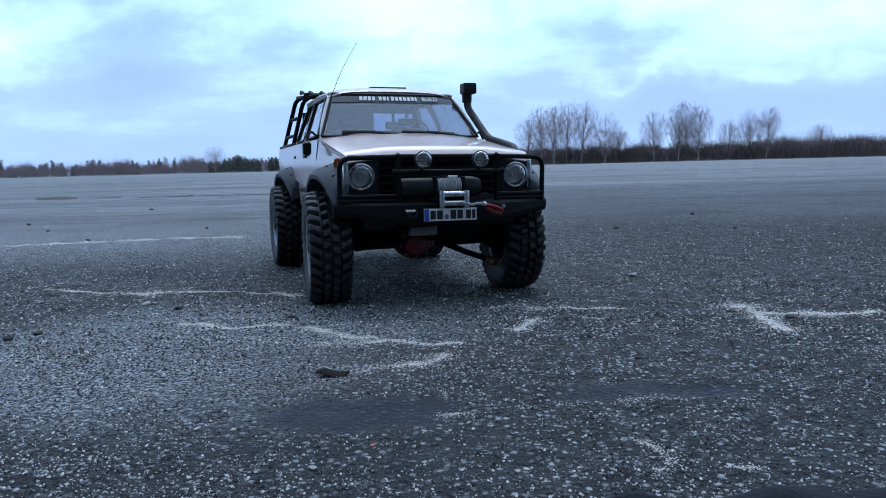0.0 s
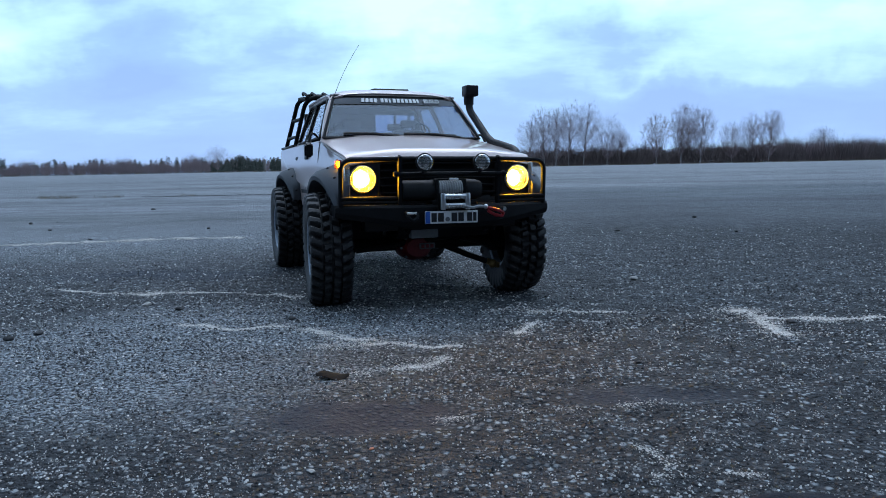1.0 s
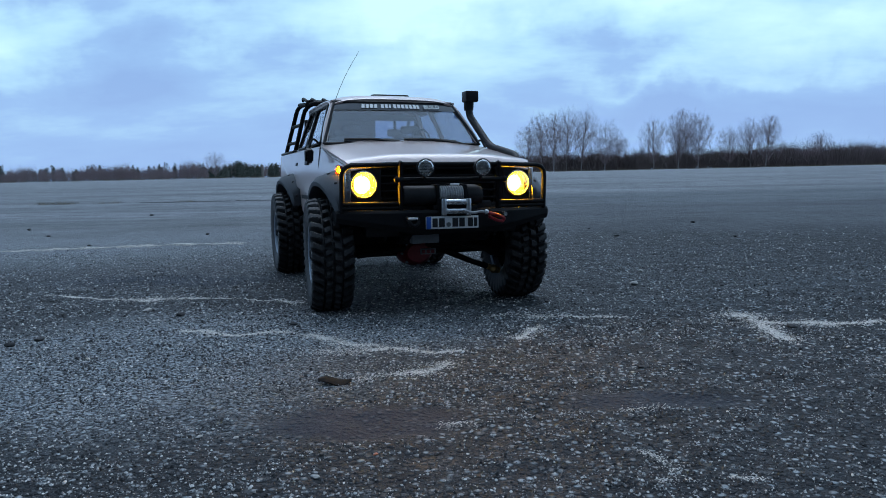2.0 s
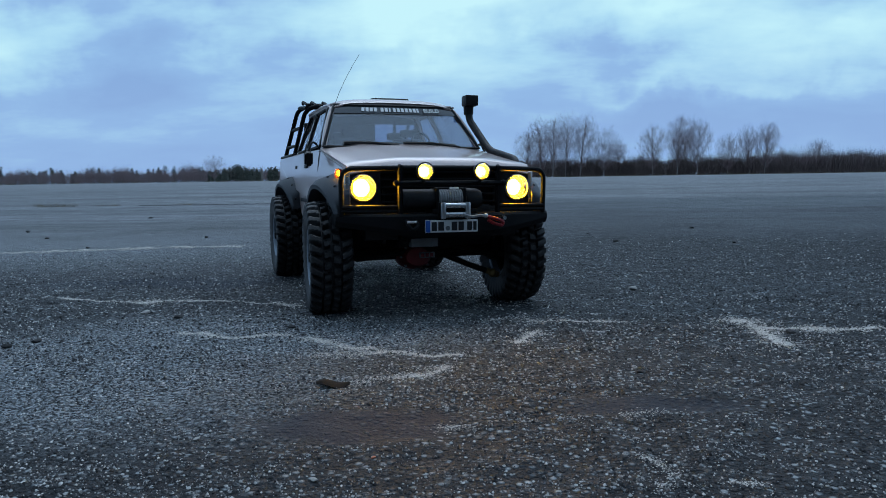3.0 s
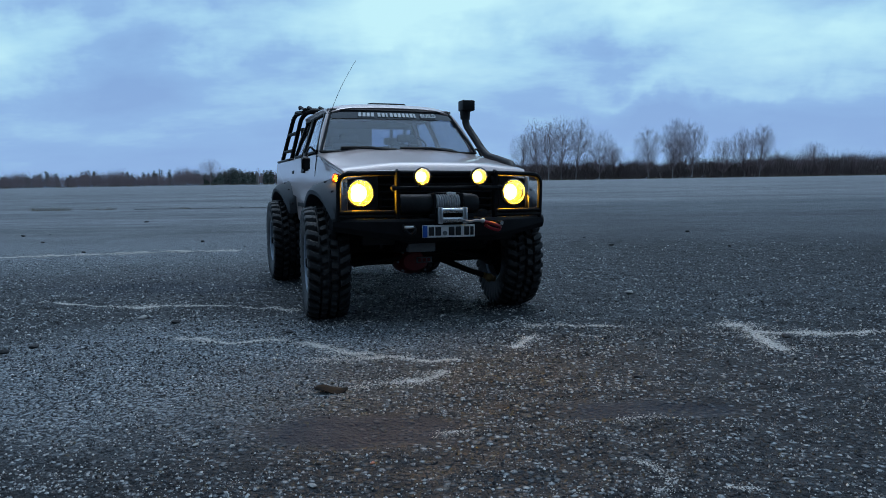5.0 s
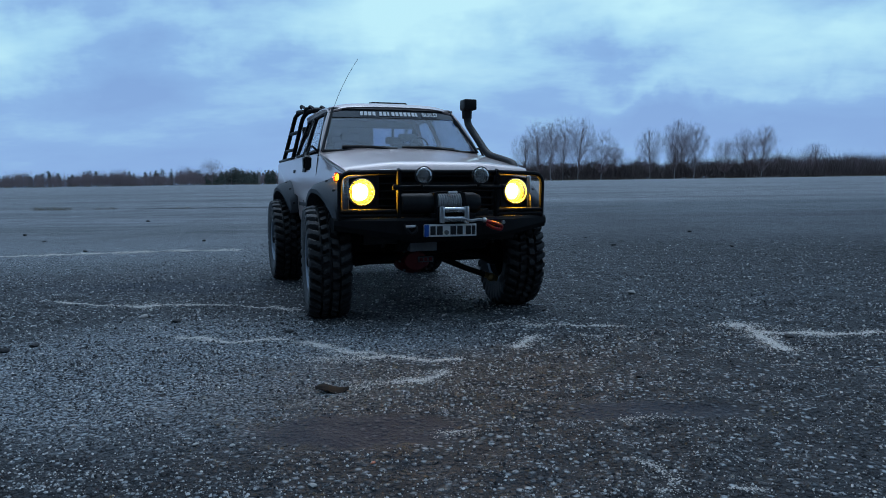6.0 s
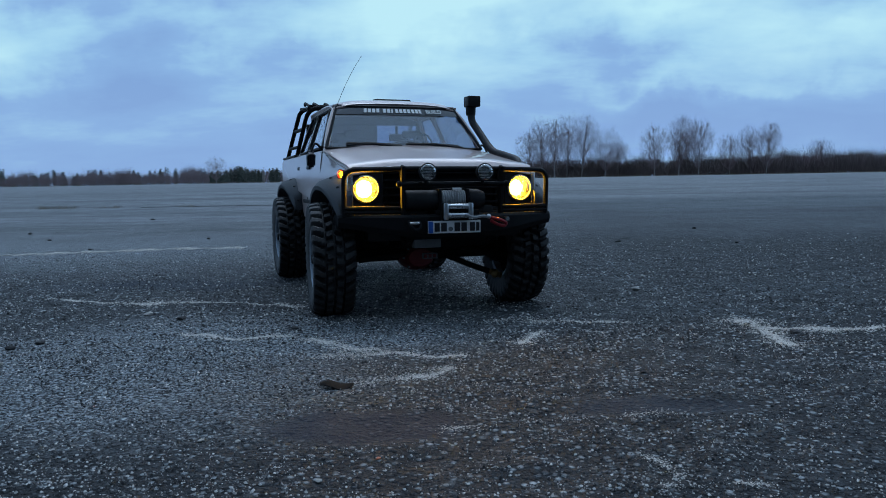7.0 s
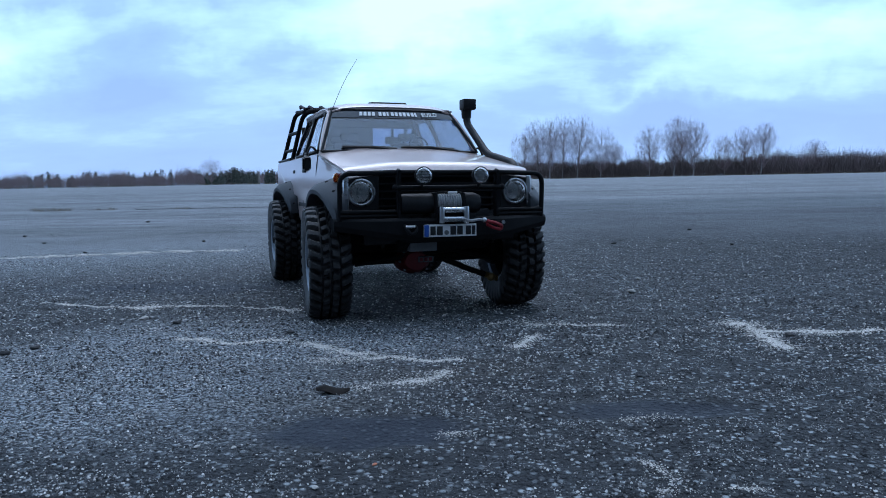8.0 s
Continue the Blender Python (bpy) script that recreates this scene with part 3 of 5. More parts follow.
def birch(x, y, h, wide, seed, label):
    """A leafless birch: white stem, rising limbs, hanging fine twigs."""
    rnd = random.Random(seed)
    root = new("birch_tree")
    root.matrix_basis = pose(x, y, 0)
    bm = bmesh.new()
    line, p = [], Vector((0, 0, -0.2))
    lean = Vector((rnd.gauss(0, 0.05), rnd.gauss(0, 0.05), 0))
    for i in range(9):
        line.append(p.copy())
        p += (Vector((rnd.gauss(0, 0.035), rnd.gauss(0, 0.035), 1)) + lean) * h * 0.95 / 8
    tube(bm, line, [max(0.03, 0.13 * h / 14 * (1 - i / 8.6)) for i in range(9)], 7)
    part("trunk", bm, BIRCHBARK, root, "pale birch trunk")
    st = Strands()
    limbs = []
    for _ in range(64):
        d = Vector((rnd.gauss(0, 1), rnd.gauss(0, 1), rnd.gauss(0, 1))).normalized() * rnd.uniform(0.45, 1.08)
        tip = Vector((line[5].x + d.x * wide * 1.7, line[5].y + d.y * wide * 1.7, h * (0.60 + 0.39 * d.z)))
        reach = math.hypot(tip.x - line[5].x, tip.y - line[5].y)
        s = min(0.92, max(0.14, (tip.z - reach * rnd.uniform(1.2, 2.2)) / h))
        i = min(7, int(s * 8))
        a = line[i].lerp(line[i + 1], s * 8 - i)
        pts = [a]
        for k in range(1, 7):
            u = k / 6
            q = a.lerp(tip, u)
            q.z -= (tip.z - a.z) * 0.35 * u * (1 - u)
            pts.append(q + Vector((rnd.gauss(0, 0.05), rnd.gauss(0, 0.05), rnd.gauss(0, 0.05))) * reach)
        for k in range(6):
            st.rod(pts[k], pts[k + 1], 0.036 * (1 - k / 6.6), 0.036 * (1 - (k + 1) / 6.6))
        out = Vector((tip.x - a.x, tip.y - a.y, 0))
        limbs.append((pts, out.normalized() if out.length > 0.01 else Vector((1, 0, 0))))
    for n in range(2400):
        ln = rnd.uniform(0.5, 1.3) * h / 14
        if n % 5 < 2:
            pts, out = rnd.choice(limbs)
            k = rnd.randrange(1, 7)
            q = pts[k].lerp(pts[k - 1], rnd.random())
        else:
            d = Vector((rnd.gauss(0, 1), rnd.gauss(0, 1), rnd.gauss(0, 1))).normalized() * rnd.random() ** 0.42
            q = Vector((line[5].x + d.x * wide * 1.62, line[5].y + d.y * wide * 1.62, h * (0.585 + 0.38 * d.z)))
            out = Vector((d.x, d.y, 0))
        way = (out * 0.6 + Vector((rnd.gauss(0, 0.4), rnd.gauss(0, 0.4), rnd.uniform(0.3, 1.5)))).normalized()
        mid = q + way * ln * 0.6
        end = mid + (way + Vector((rnd.gauss(0, 0.3), rnd.gauss(0, 0.3), rnd.uniform(-0.9, 0.3)))).normalized() * ln * 0.6
        st.rod(q, mid, 0.011, 0.009)
        st.rod(mid, end, 0.009, 0.005)
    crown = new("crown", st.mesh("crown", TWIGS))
    crown.parent = root
    tagged(crown, "fine purple-brown leafless twigs")
    tagged(root, label, "tree", "leafless birches at the field's edge")


FAR = 178.0


for k, (bearing, high, wide) in enumerate([(0.118, 11.5, 2.3), (0.137, 15.0, 2.4), (0.153, 13.8, 2.2), (0.170, 16.0, 2.4), (0.190, 15.6, 2.2),
                                           (0.222, 11.6, 2.4), (0.240, 9.0, 1.8), (0.289, 12.3, 2.2), (0.322, 14.2, 2.1), (0.334, 15.0, 2.2),
                                           (0.349, 13.2, 1.9), (0.391, 10.0, 2.0), (0.421, 12.2, 2.0), (0.441, 12.4, 1.8), (0.514, 8.6, 2.2)]):
    d = FAR + 6 * math.sin(k * 2.3)
    birch(bearing * d, d, high, wide, 100 + k, "tall leafless birch with white trunk and fine twigs" if high > 11 else "lower leafless birch with spreading twigs")
birch(-0.306 * 300, 300, 11.0, 3.0, 140, "lone faint leafless tree before the far woods")


def woods(name, lo, hi, d0, d1, count, high, kinds, seed, mat, label):
    """A belt of trees too far off to count: bare strands or needle clumps."""
    rnd = random.Random(seed)
    st = Strands()
    for _ in range(count):
        d = rnd.uniform(d0, d1)
        b = rnd.uniform(lo, hi)
        p = Vector((b * d, d, 0))
        h = high * (0.62 + 0.38 * noise.noise(Vector((b * 31, seed, 0))) + rnd.uniform(-0.12, 0.22))
        if kinds == "bare":
            for _ in range(40):
                az, s = rnd.uniform(0, 6.283), rnd.random()
                a = p + Vector((rnd.gauss(0, 0.7), rnd.gauss(0, 0.7), rnd.uniform(0, 0.5) * h))
                e = a + Vector((math.cos(az) * 0.45, math.sin(az) * 0.45, 1)) * h * rnd.uniform(0.22, 0.5)
                st.rod(a, e, 0.037, 0.012)
            for _ in range(4):
                st.leaf(p + Vector((rnd.gauss(0, 0.9), rnd.gauss(0, 0.9), rnd.uniform(0, 0.55) * h)), rnd.uniform(0.15, 0.32), rnd)
        else:
            st.rod(p, p + Vector((0, 0, h)), 0.16, 0.03)
            for _ in range(120):
                u = rnd.random() ** 0.7
                r = math.sqrt(1 - u) * h * 0.24 + 0.35
                az = rnd.uniform(0, 6.283)
                st.leaf(p + Vector((math.cos(az) * r * rnd.random(), math.sin(az) * r * rnd.random(), h * (0.06 + 0.94 * u))), 0.25 + 0.32 * (1 - u), rnd)
    tagged(new(name, st.mesh(name, mat)), label, "woods", kind="stuff")


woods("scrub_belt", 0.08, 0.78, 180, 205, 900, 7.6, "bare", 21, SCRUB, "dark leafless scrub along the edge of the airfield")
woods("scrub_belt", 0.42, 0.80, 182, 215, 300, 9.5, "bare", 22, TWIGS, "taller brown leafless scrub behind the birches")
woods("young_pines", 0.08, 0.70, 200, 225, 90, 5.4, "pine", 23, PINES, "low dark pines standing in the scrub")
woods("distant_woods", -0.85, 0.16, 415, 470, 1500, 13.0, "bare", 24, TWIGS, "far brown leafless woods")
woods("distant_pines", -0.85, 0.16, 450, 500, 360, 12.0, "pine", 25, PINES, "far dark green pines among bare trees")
woods("near_pines", -0.315, -0.20, 380, 410, 70, 9.4, "pine", 26, PINES, "dark pines at the edge of the airfield")


def tufts(name, cx, cy, wide, deep, count, high, seed):
    rnd = random.Random(seed)
    st = Strands()
    for _ in range(count):
        p = Vector((cx + rnd.uniform(-wide, wide), cy + rnd.gauss(0, deep), 0))
        st.rod(p, p + Vector((rnd.gauss(0, 0.6), rnd.gauss(0, 0.6), 0.8)) * high * rnd.uniform(0.4, 1), high * 0.03, high * 0.01)
    tagged(new(name, st.mesh(name, DRYGRASS)), "dry pale grass growing low along the asphalt", "grass", kind="stuff")


tufts("dry_grass", -2.24, 4.25, 0.11, 0.03, 150, 0.028, 1)
tufts("dry_grass", -1.93, 4.27, 0.06, 0.03, 80, 0.020, 2)
tufts("dry_grass", -1.49, 4.25, 0.05, 0.02, 50, 0.02, 3)
tufts("verge_grass", -150.0, 372.0, 140.0, 8.0, 3500, 1.3, 4)
tufts("verge_grass", 90.0, 176.5, 70.0, 2.0, 3500, 0.6, 5)

# pale marker post far across the field
bm = bmesh.new()
box(bm, -0.5, 0.5, -0.3, 0.3, 0, 6.2, 0.1)
box(bm, -0.7, 0.7, -0.5, 0.5, -0.2, 0.4, 0.1)
post = new("marker_post", finish("marker_post", bm, material("weathered_concrete", (0.32, 0.29, 0.27), 0.8, 0, 0.2, 2)))
post.matrix_basis = pose(-0.242 * 375, 375, 0)
tagged(post, "pale weathered post at the edge of the woods", "post")


# ---- the model truck: local x across, y towards the tail, z up; origin under the front axle ----
truck = new("model_truck")
truck.matrix_basis = pose(-0.0161, 0.7645, 0, 0, 0, 18.5)
tagged(truck, "champagne four-door model pickup truck with black bull bar on asphalt", "model truck")
LEAN = Matrix.Translation((0, 0, 0.06)) @ pose(0, 0, 0, 0, 0.67, 0) @ Matrix.Translation((0, 0, -0.06))
TYRE, WIDE, AXLE = 0.0565, 0.039, 0.300
LONGER = 0.022  # the four-door body and frame are this much longer behind the front doors
HALF = 0.0965


def lengthen(y):
    return y + LONGER * min(1.0, max(0.0, (y - 0.125) / 0.10))


def on_body(name, bm, mat, parent=None, label="", angle=35):
    """A part of the sprung body, which leans slightly on its springs; drawn out behind the front doors."""
    for v in bm.verts:
        v.co.y = lengthen(v.co.y)
    return part(name, bm, mat, parent or truck, label, None if parent else LEAN, angle)


# wheels -------------------------------------------------------------


def tread(a, x):
    """Height of the mud tread over the carcass at an angle and a place across, -1 to 1."""
    k = 32
    e = abs(x)
    side = 0.5 if x > 0 else 0.0
    u = (a / (2 * math.pi) * k + side + 0.95 * e * (1 if e > 0.45 else -0.6) + (0.3 if e < 0.45 else 0)) % 1.0
    gap = 0.34 if e > 0.45 else 0.40
    groove = abs(e - 0.43) < 0.05 or (e < 0.06)
    block = min(1.0, max(0.0, (abs(u - 0.5) * -1 + (1 - gap) / 2 + 0.04) / 0.08))
    return 0.0 if groove else block


def build_wheel(x, y, side, steer):
    bm = bmesh.new()
    w = WIDE / 2
    seg = 288
    across = [-1.0, -0.93, -0.86, -0.78, -0.62, -0.49, -0.46, -0.40, -0.37, -0.22, -0.08, -0.04, 0.04, 0.08, 0.22, 0.37, 0.40, 0.46, 0.49, 0.62, 0.78, 0.86, 0.93, 1.0]
    rows = []
    for k in range(seg):
        a = 2 * math.pi * k / seg
        ring = []
        for r, xx in ((0.027, -0.80), (0.033, -0.97), (0.041, -1.0), (0.0445, -1.01 - 0.035 * tread(a, -0.95)), (0.0475, -1.01 - 0.045 * tread(a, -0.95))):
            ring.append(bm.verts.new((xx * w, r * math.cos(a), r * math.sin(a))))
        for xx in across:
            crown = 0.0512 - 0.0030 * abs(xx) ** 4
            r = crown + (TYRE - 0.0512) * tread(a, xx) * (0.80 if abs(xx) > 0.95 else 1)
            ring.append(bm.verts.new((xx * w * (1.0 + 0.03 * tread(a, xx) * (abs(xx) > 0.9)), r * math.cos(a), r * math.sin(a))))
        for r, xx in ((0.0475, 1.01 + 0.045 * tread(a, 0.95)), (0.0445, 1.01 + 0.035 * tread(a, 0.95)), (0.041, 1.0), (0.033, 0.97), (0.027, 0.80), (0.0245, 0.0)):
            ring.append(bm.verts.new((xx * w, r * math.cos(a), r * math.sin(a))))
        rows.append(ring)
    m = len(rows[0])
    for k in range(seg):
        u, v = rows[k], rows[(k + 1) % seg]
        for i in range(m):
            bm.faces.new((u[i], u[(i + 1) % m], v[(i + 1) % m], v[i]))
    wheel = part("wheel", bm, RUBBER, truck, "coarse mud tyre on a grey rim", pose(x, y, TYRE - 0.0012, 17 * (y > 0.1) + 8 * (x > 0), 0, -steer), 28)
    bm = bmesh.new()
    o = side * w
    lathe(bm, [(0.0275, -o * 0.8), (0.0290, -o * 0.86), (0.0262, -o * 0.8), (0.0255, o * 0.5), (0.0268, o * 0.86), (0.0290, o * 0.90), (0.0292, o * 0.84), (0.0275, o * 0.8)], 40)
    lathe(bm, [(0.0258, o * 0.35), (0.020, o * 0.30), (0.012, o * 0.55), (0.0095, o * 0.58), (0.0095, o * 0.30), (0.0256, o * 0.2)], 40)
    part("rim", bm, RIM, wheel, "dull grey steel rim")
    bm = bmesh.new()
    lathe(bm, [(0.0, o * 0.95), (0.004, o * 0.93), (0.0052, o * 0.85), (0.0055, o * 0.5)], 20)
    part("hub_cap", bm, STEEL, wheel)
    for k in range(6):
        a = k * math.pi / 3
        bm = bmesh.new()
        lathe(bm, [(0, o * 0.70), (0.0013, o * 0.70), (0.0014, o * 0.55)], 6)
        part("wheel_nut", bm, CHROME, wheel, at=(0, 0.0085 * math.cos(a), 0.0085 * math.sin(a)))
    for k in range(8):
        a = k * math.pi / 4 + 0.2
        bm = bmesh.new()
        lathe(bm, [(0, o * 0.44), (0.0034, o * 0.44), (0.0034, o * 0.30)], 12)
        part("rim_hole", bm, STEEL, wheel, at=(0, 0.0180 * math.cos(a), 0.0180 * math.sin(a)))


build_wheel(-0.1065, 0.0, -1, 4)
build_wheel(0.0945, 0.0, 1, 4)
build_wheel(-0.1065, AXLE + LONGER, -1, 0)
build_wheel(0.0945, AXLE + LONGER, 1, 0)

# body shell -----------------------------------------------------------


def arch(y0, r=0.064, z0=0.058, a0=-25, a1=205, n=18):
    return [(y0 + r * math.cos(radians(lerp(a0, a1, i / n))), z0 + r * math.sin(radians(lerp(a0, a1, i / n)))) for i in range(n + 1)]


def side_outline():
    top = [(-0.046, 0.098), (-0.047, 0.128), (-0.043, 0.141), (-0.030, 0.1445), (0.03, 0.153), (0.092, 0.1625), (0.13, 0.1665), (0.278, 0.1665), (0.292, 0.1655), (0.432, 0.1655), (0.435, 0.16)]
    low = [(0.432, 0.092)] + [p for p in arch(AXLE) if p[1] > 0.083 or p[1] < 0.0] + [(0.235, 0.083), (0.066, 0.083)] + [p for p in arch(0.0) if p[1] > 0.083 and p[0] > -0.046]
    return top + low


def flank(y, z):
    """How far the body's side stands out at a place along it and a height."""
    zz = (z - 0.125) / 0.042
    return HALF - 0.0035 * zz * zz * (0.6 if zz < 0 else 1.0) + 0.006 * min(1.0, max(0.0, (y - 0.272) / 0.02))


def ease(bm, s, y):
    """Lay a trim made for the flat side onto the curved one."""
    for v in bm.verts:
        v.co.x += s * (flank(y, v.co.z) - HALF)
    return bm


for s in (-1, 1):
    bm = bmesh.new()
    prism(bm, side_outline(), "x", s * HALF, s * (HALF - 0.005), 0.0016)
    for v in bm.verts:  # rounded flank: shoulder and sill drawn in
        zz = (v.co.z - 0.125) / 0.042
        v.co.x -= s * 0.0035 * zz * zz * (0.6 if zz < 0 else 1.0)
        if v.co.y < -0.02:
            v.co.x -= s * (-0.02 - v.co.y) ** 2 * 5.0
        v.co.x += s * 0.006 * min(1.0, max(0.0, (v.co.y - 0.272) / 0.02))
    panel = on_body("side_panel", bm, PAINT, label="champagne painted side with wheel arches")
    bm = bmesh.new()
    box(bm, s * (HALF + 0.0006), s * (HALF - 0.002), 0.068, 0.232, 0.1035, 0.1085, 0.0006)
    on_body("rub_strip", ease(bm, s, 0.15), PLASTIC, panel)
    for y in (0.112, 0.198, 0.272):
        bm = bmesh.new()
        for k in range(9):
            z = 0.086 + k * 0.00875
            box(bm, s * (HALF + 0.0003), s * (HALF - 0.002), y - 0.0007, y + 0.0007, z, z + 0.00875)
        on_body("door_gap", ease(bm, s, y), INK, panel)
    for y in (0.180, 0.258):
        bm = bmesh.new()
        box(bm, s * (HALF + 0.0035), s * (HALF - 0.001), y - 0.009, y + 0.009, 0.146, 0.151, 0.0012)
        on_body("door_handle", ease(bm, s, y), PLASTIC, panel, "black door handle")

# hood with raised middle
bm = bmesh.new()


def hood_at(u, v):
    x = lerp(-0.0955, 0.0955, u)
    y = lerp(-0.047, 0.094, v)
    k = abs(x) / 0.0955
    z = lerp(0.1475, 0.1685, v) - 0.0050 * k ** 3.5 + 0.0012 * max(0, min(1, (0.72 - k) * 4))
    z -= 0.007 * max(0, 1 - v / 0.06) ** 2
    x *= 1 - 0.05 * max(0, 1 - v / 0.10) ** 2
    return x, y, z


sheet_grid(bm, hood_at, 44, 30, -0.0025)
hood = on_body("hood", bm, PAINT, label="glossy champagne hood with raised middle", angle=50)
for x0, x1 in ((0.0650, 0.0700), (0.0725, 0.0755)):
    bm = bmesh.new()
    sheet_grid(bm, lambda u, v, a=x0, b=x1: (lambda p: (p[0], p[1], p[2] + 0.0007))(hood_at((lerp(a, b, u) + 0.0955) / 0.191, lerp(0.10, 0.93, v))), 2, 24)
    on_body("hood_stripe", bm, STEEL, hood, "dark stripe along the hood")
# cowl under the windscreen
bm = bmesh.new()
prism(bm, [(0.080, 0.158), (0.0900, 0.1672), (0.104, 0.170), (0.106, 0.158)], "x", -0.0935, 0.0935, 0.0012)
on_body("cowl", bm, PAINT)

# grille face
bm = bmesh.new()
prism(bm, [(-0.026, 0.088), (-0.026, 0.142), (-0.020, 0.1435), (-0.020, 0.088)], "x", -0.0915, 0.0915, 0.0008)
for z0, z1 in ((0.096, 0.1045), (0.1405, 0.1440)):
    box(bm, -0.0915, 0.0915, -0.0475, -0.022, z0, z1, 0.0008)
for x in (-0.063, 0.063):
    box(bm, x - 0.0012, x + 0.0012, -0.0470, -0.022, 0.100, 0.142, 0.0005)
face = on_body("grille_panel", bm, PLASTIC, label="black grille panel between the headlights")
for k in range(5):
    bm = bmesh.new()
    z = 0.1085 + k * 0.0072
    box(bm, -0.062, 0.062, -0.0465, -0.0380, z, z + 0.0021, 0.0006)
    on_body("grille_slat", bm, STEEL, face)
bm = bmesh.new()
box(bm, -0.062, 0.062, -0.0485, -0.0435, 0.1428, 0.1448, 0.0006)
on_body("grille_trim", bm, CHROME, face, "thin bright strip over the grille")
for s in (-1, 1):
    bm = bmesh.new()
    box(bm, s * 0.0915, s * 0.0965, -0.0495, -0.040, 0.107, 0.139, 0.001)
    on_body("corner_lamp", bm, CHROME, face, "pale corner lamp")
    bm = bmesh.new()
    box(bm, s * 0.060, s * 0.0925, -0.0490, -0.044, 0.1045, 0.1065, 0.0006)
    on_body("lamp_trim", bm, CHROME, face)

# flares
for s, y0 in ((-1, 0.0), (1, 0.0), (-1, AXLE), (1, AXLE)):
    bm = bmesh.new()
    rows = []
    for i in range(25):
        a = radians(lerp(24, 147, i / 24))
        slim = 1 - 0.56 * max(0, (i / 24 - 0.45) / 0.55) ** 1.4 - 0.3 * max(0, (0.3 - i / 24) / 0.3) ** 2
        c, sn = math.cos(a), math.sin(a)
        drop = 0.006 * max(0, -sn + 0.1)
        ring = []
        for r, x in ((0.0810, HALF - 0.003), (0.0800, HALF + 0.001), (0.0740, HALF + 0.0180), (0.0690, HALF + 0.0225), (0.0650, HALF + 0.0220), (0.0652, HALF + 0.015), (0.0680, HALF - 0.003)):
            ring.append(bm.verts.new((s * (HALF + (x - HALF) * (slim if x > HALF else 1)), y0 + max(r * c * 1.02, -0.0575 + (r - 0.075) * 0.4), 0.0575 + r * sn - drop)))
        rows.append(ring)
    for u, w in zip(rows, rows[1:]):
        for k in range(7):
            bm.faces.new((u[k], u[(k + 1) % 7], w[(k + 1) % 7], w[k]))
    bm.faces.new(rows[0][::-1])
    bm.faces.new(rows[-1])
    flare = on_body("fender_flare", bm, FLARE, label="grey plastic wheel arch flare with bolts")
    for i in range(6):
        a = radians(lerp(32, 140, i / 5))
        near = 1 - 0.56 * max(0, ((math.degrees(a) - 24) / 123 - 0.45) / 0.55) ** 1.4
        bm = bmesh.new()
        bmesh.ops.create_icosphere(bm, subdivisions=2, radius=0.0019)
        for v in bm.verts:
            v.co += Vector((s * (HALF + 0.0095 * near), y0 + max(0.0775 * math.cos(a), -0.0563), 0.0575 + 0.0765 * math.sin(a)))
        on_body("bolt", bm, INK, flare)

# cab: posts, roof, doors' window frames, rear wall
BASE = [(0.0935, 0.0920, 0.168), (0.0935, 0.275, 0.1665)]
TOP = [(0.0740, 0.1350, 0.2195), (0.0740, 0.262, 0.2195)]


def cab_point(s, y_low, k):
    """A point on the cab's side, k from the belt line up to the roof."""
    u = (y_low - BASE[0][1]) / (BASE[1][1] - BASE[0][1])
    lo = Vector(BASE[0]).lerp(Vector(BASE[1]), u)
    hi = Vector(TOP[0]).lerp(Vector(TOP[1]), u)
    p = lo.lerp(hi, k)
    return Vector((s * (p.x + 0.002 * math.sin(math.pi * k)), p.y, p.z))


for s in (-1, 1):
    for y, w, mat in ((0.0930, 0.0056, PAINT), (0.196, 0.0048, PAINT), (0.272, 0.0085, PAINT)):
        bm = bmesh.new()
        rows = []
        for i in range(9):
            p = cab_point(s, y, i / 8)
            rows.append([bm.verts.new(p + Vector((s * dx, dy, 0))) for dx, dy in ((0.001, -w / 2), (0.001, w / 2), (-0.005, w / 2), (-0.005, -w / 2))])
        for u, v in zip(rows, rows[1:]):
            for k in range(4):
                bm.faces.new((u[k], u[(k + 1) % 4], v[(k + 1) % 4], v[k]))
        bm.faces.new(rows[0][::-1])
        bm.faces.new(rows[-1])
        bmesh.ops.bevel(bm, geom=[e for e in bm.edges if abs(e.verts[0].co.z - e.verts[1].co.z) > 0.003], offset=0.0012, segments=2, affect="EDGES")
        on_body("roof_post", bm, mat)
    # rubber round the side windows and the panes
    for a, b in ((0.104, 0.192), (0.200, 0.266)):
        loop = [cab_point(s, y, k) + Vector((s * 0.0012, 0, 0)) for y, k in ((a, 0.03), (b, 0.03), (b - 0.001, 0.92), (a + 0.003, 0.92), (a, 0.03))]
        bm = bmesh.new()
        tube(bm, bent(loop, 0.005), 0.0013, 6)
        seal = on_body("window_seal", bm, PLASTIC)
        bm = bmesh.new()
        ps = [cab_point(s, y, k) for y, k in ((a, 0.02), (b, 0.02), (b, 0.93), (a + 0.002, 0.93))]
        f = bm.faces.new([bm.verts.new(p) for p in ps])
        bmesh.ops.solidify(bm, geom=[f], thickness=0.0008)
        pane = on_body("side_window", bm, WINDOW, label="smoked side window")
        pane.visible_shadow = False

# roof with rounded edges
bm = bmesh.new()


def roof_at(u, v):
    x, y = lerp(-1, 1, u), lerp(0.130, 0.268, v)
    half = 0.0765
    e = abs(x)
    fr = max(0, 1 - v / 0.12)
    return x * half, y, 0.2245 - 0.0065 * e ** 6 - 0.002 * e * e - 0.0055 * fr ** 2 - 0.004 * max(0, (v - 0.9) / 0.1) ** 2


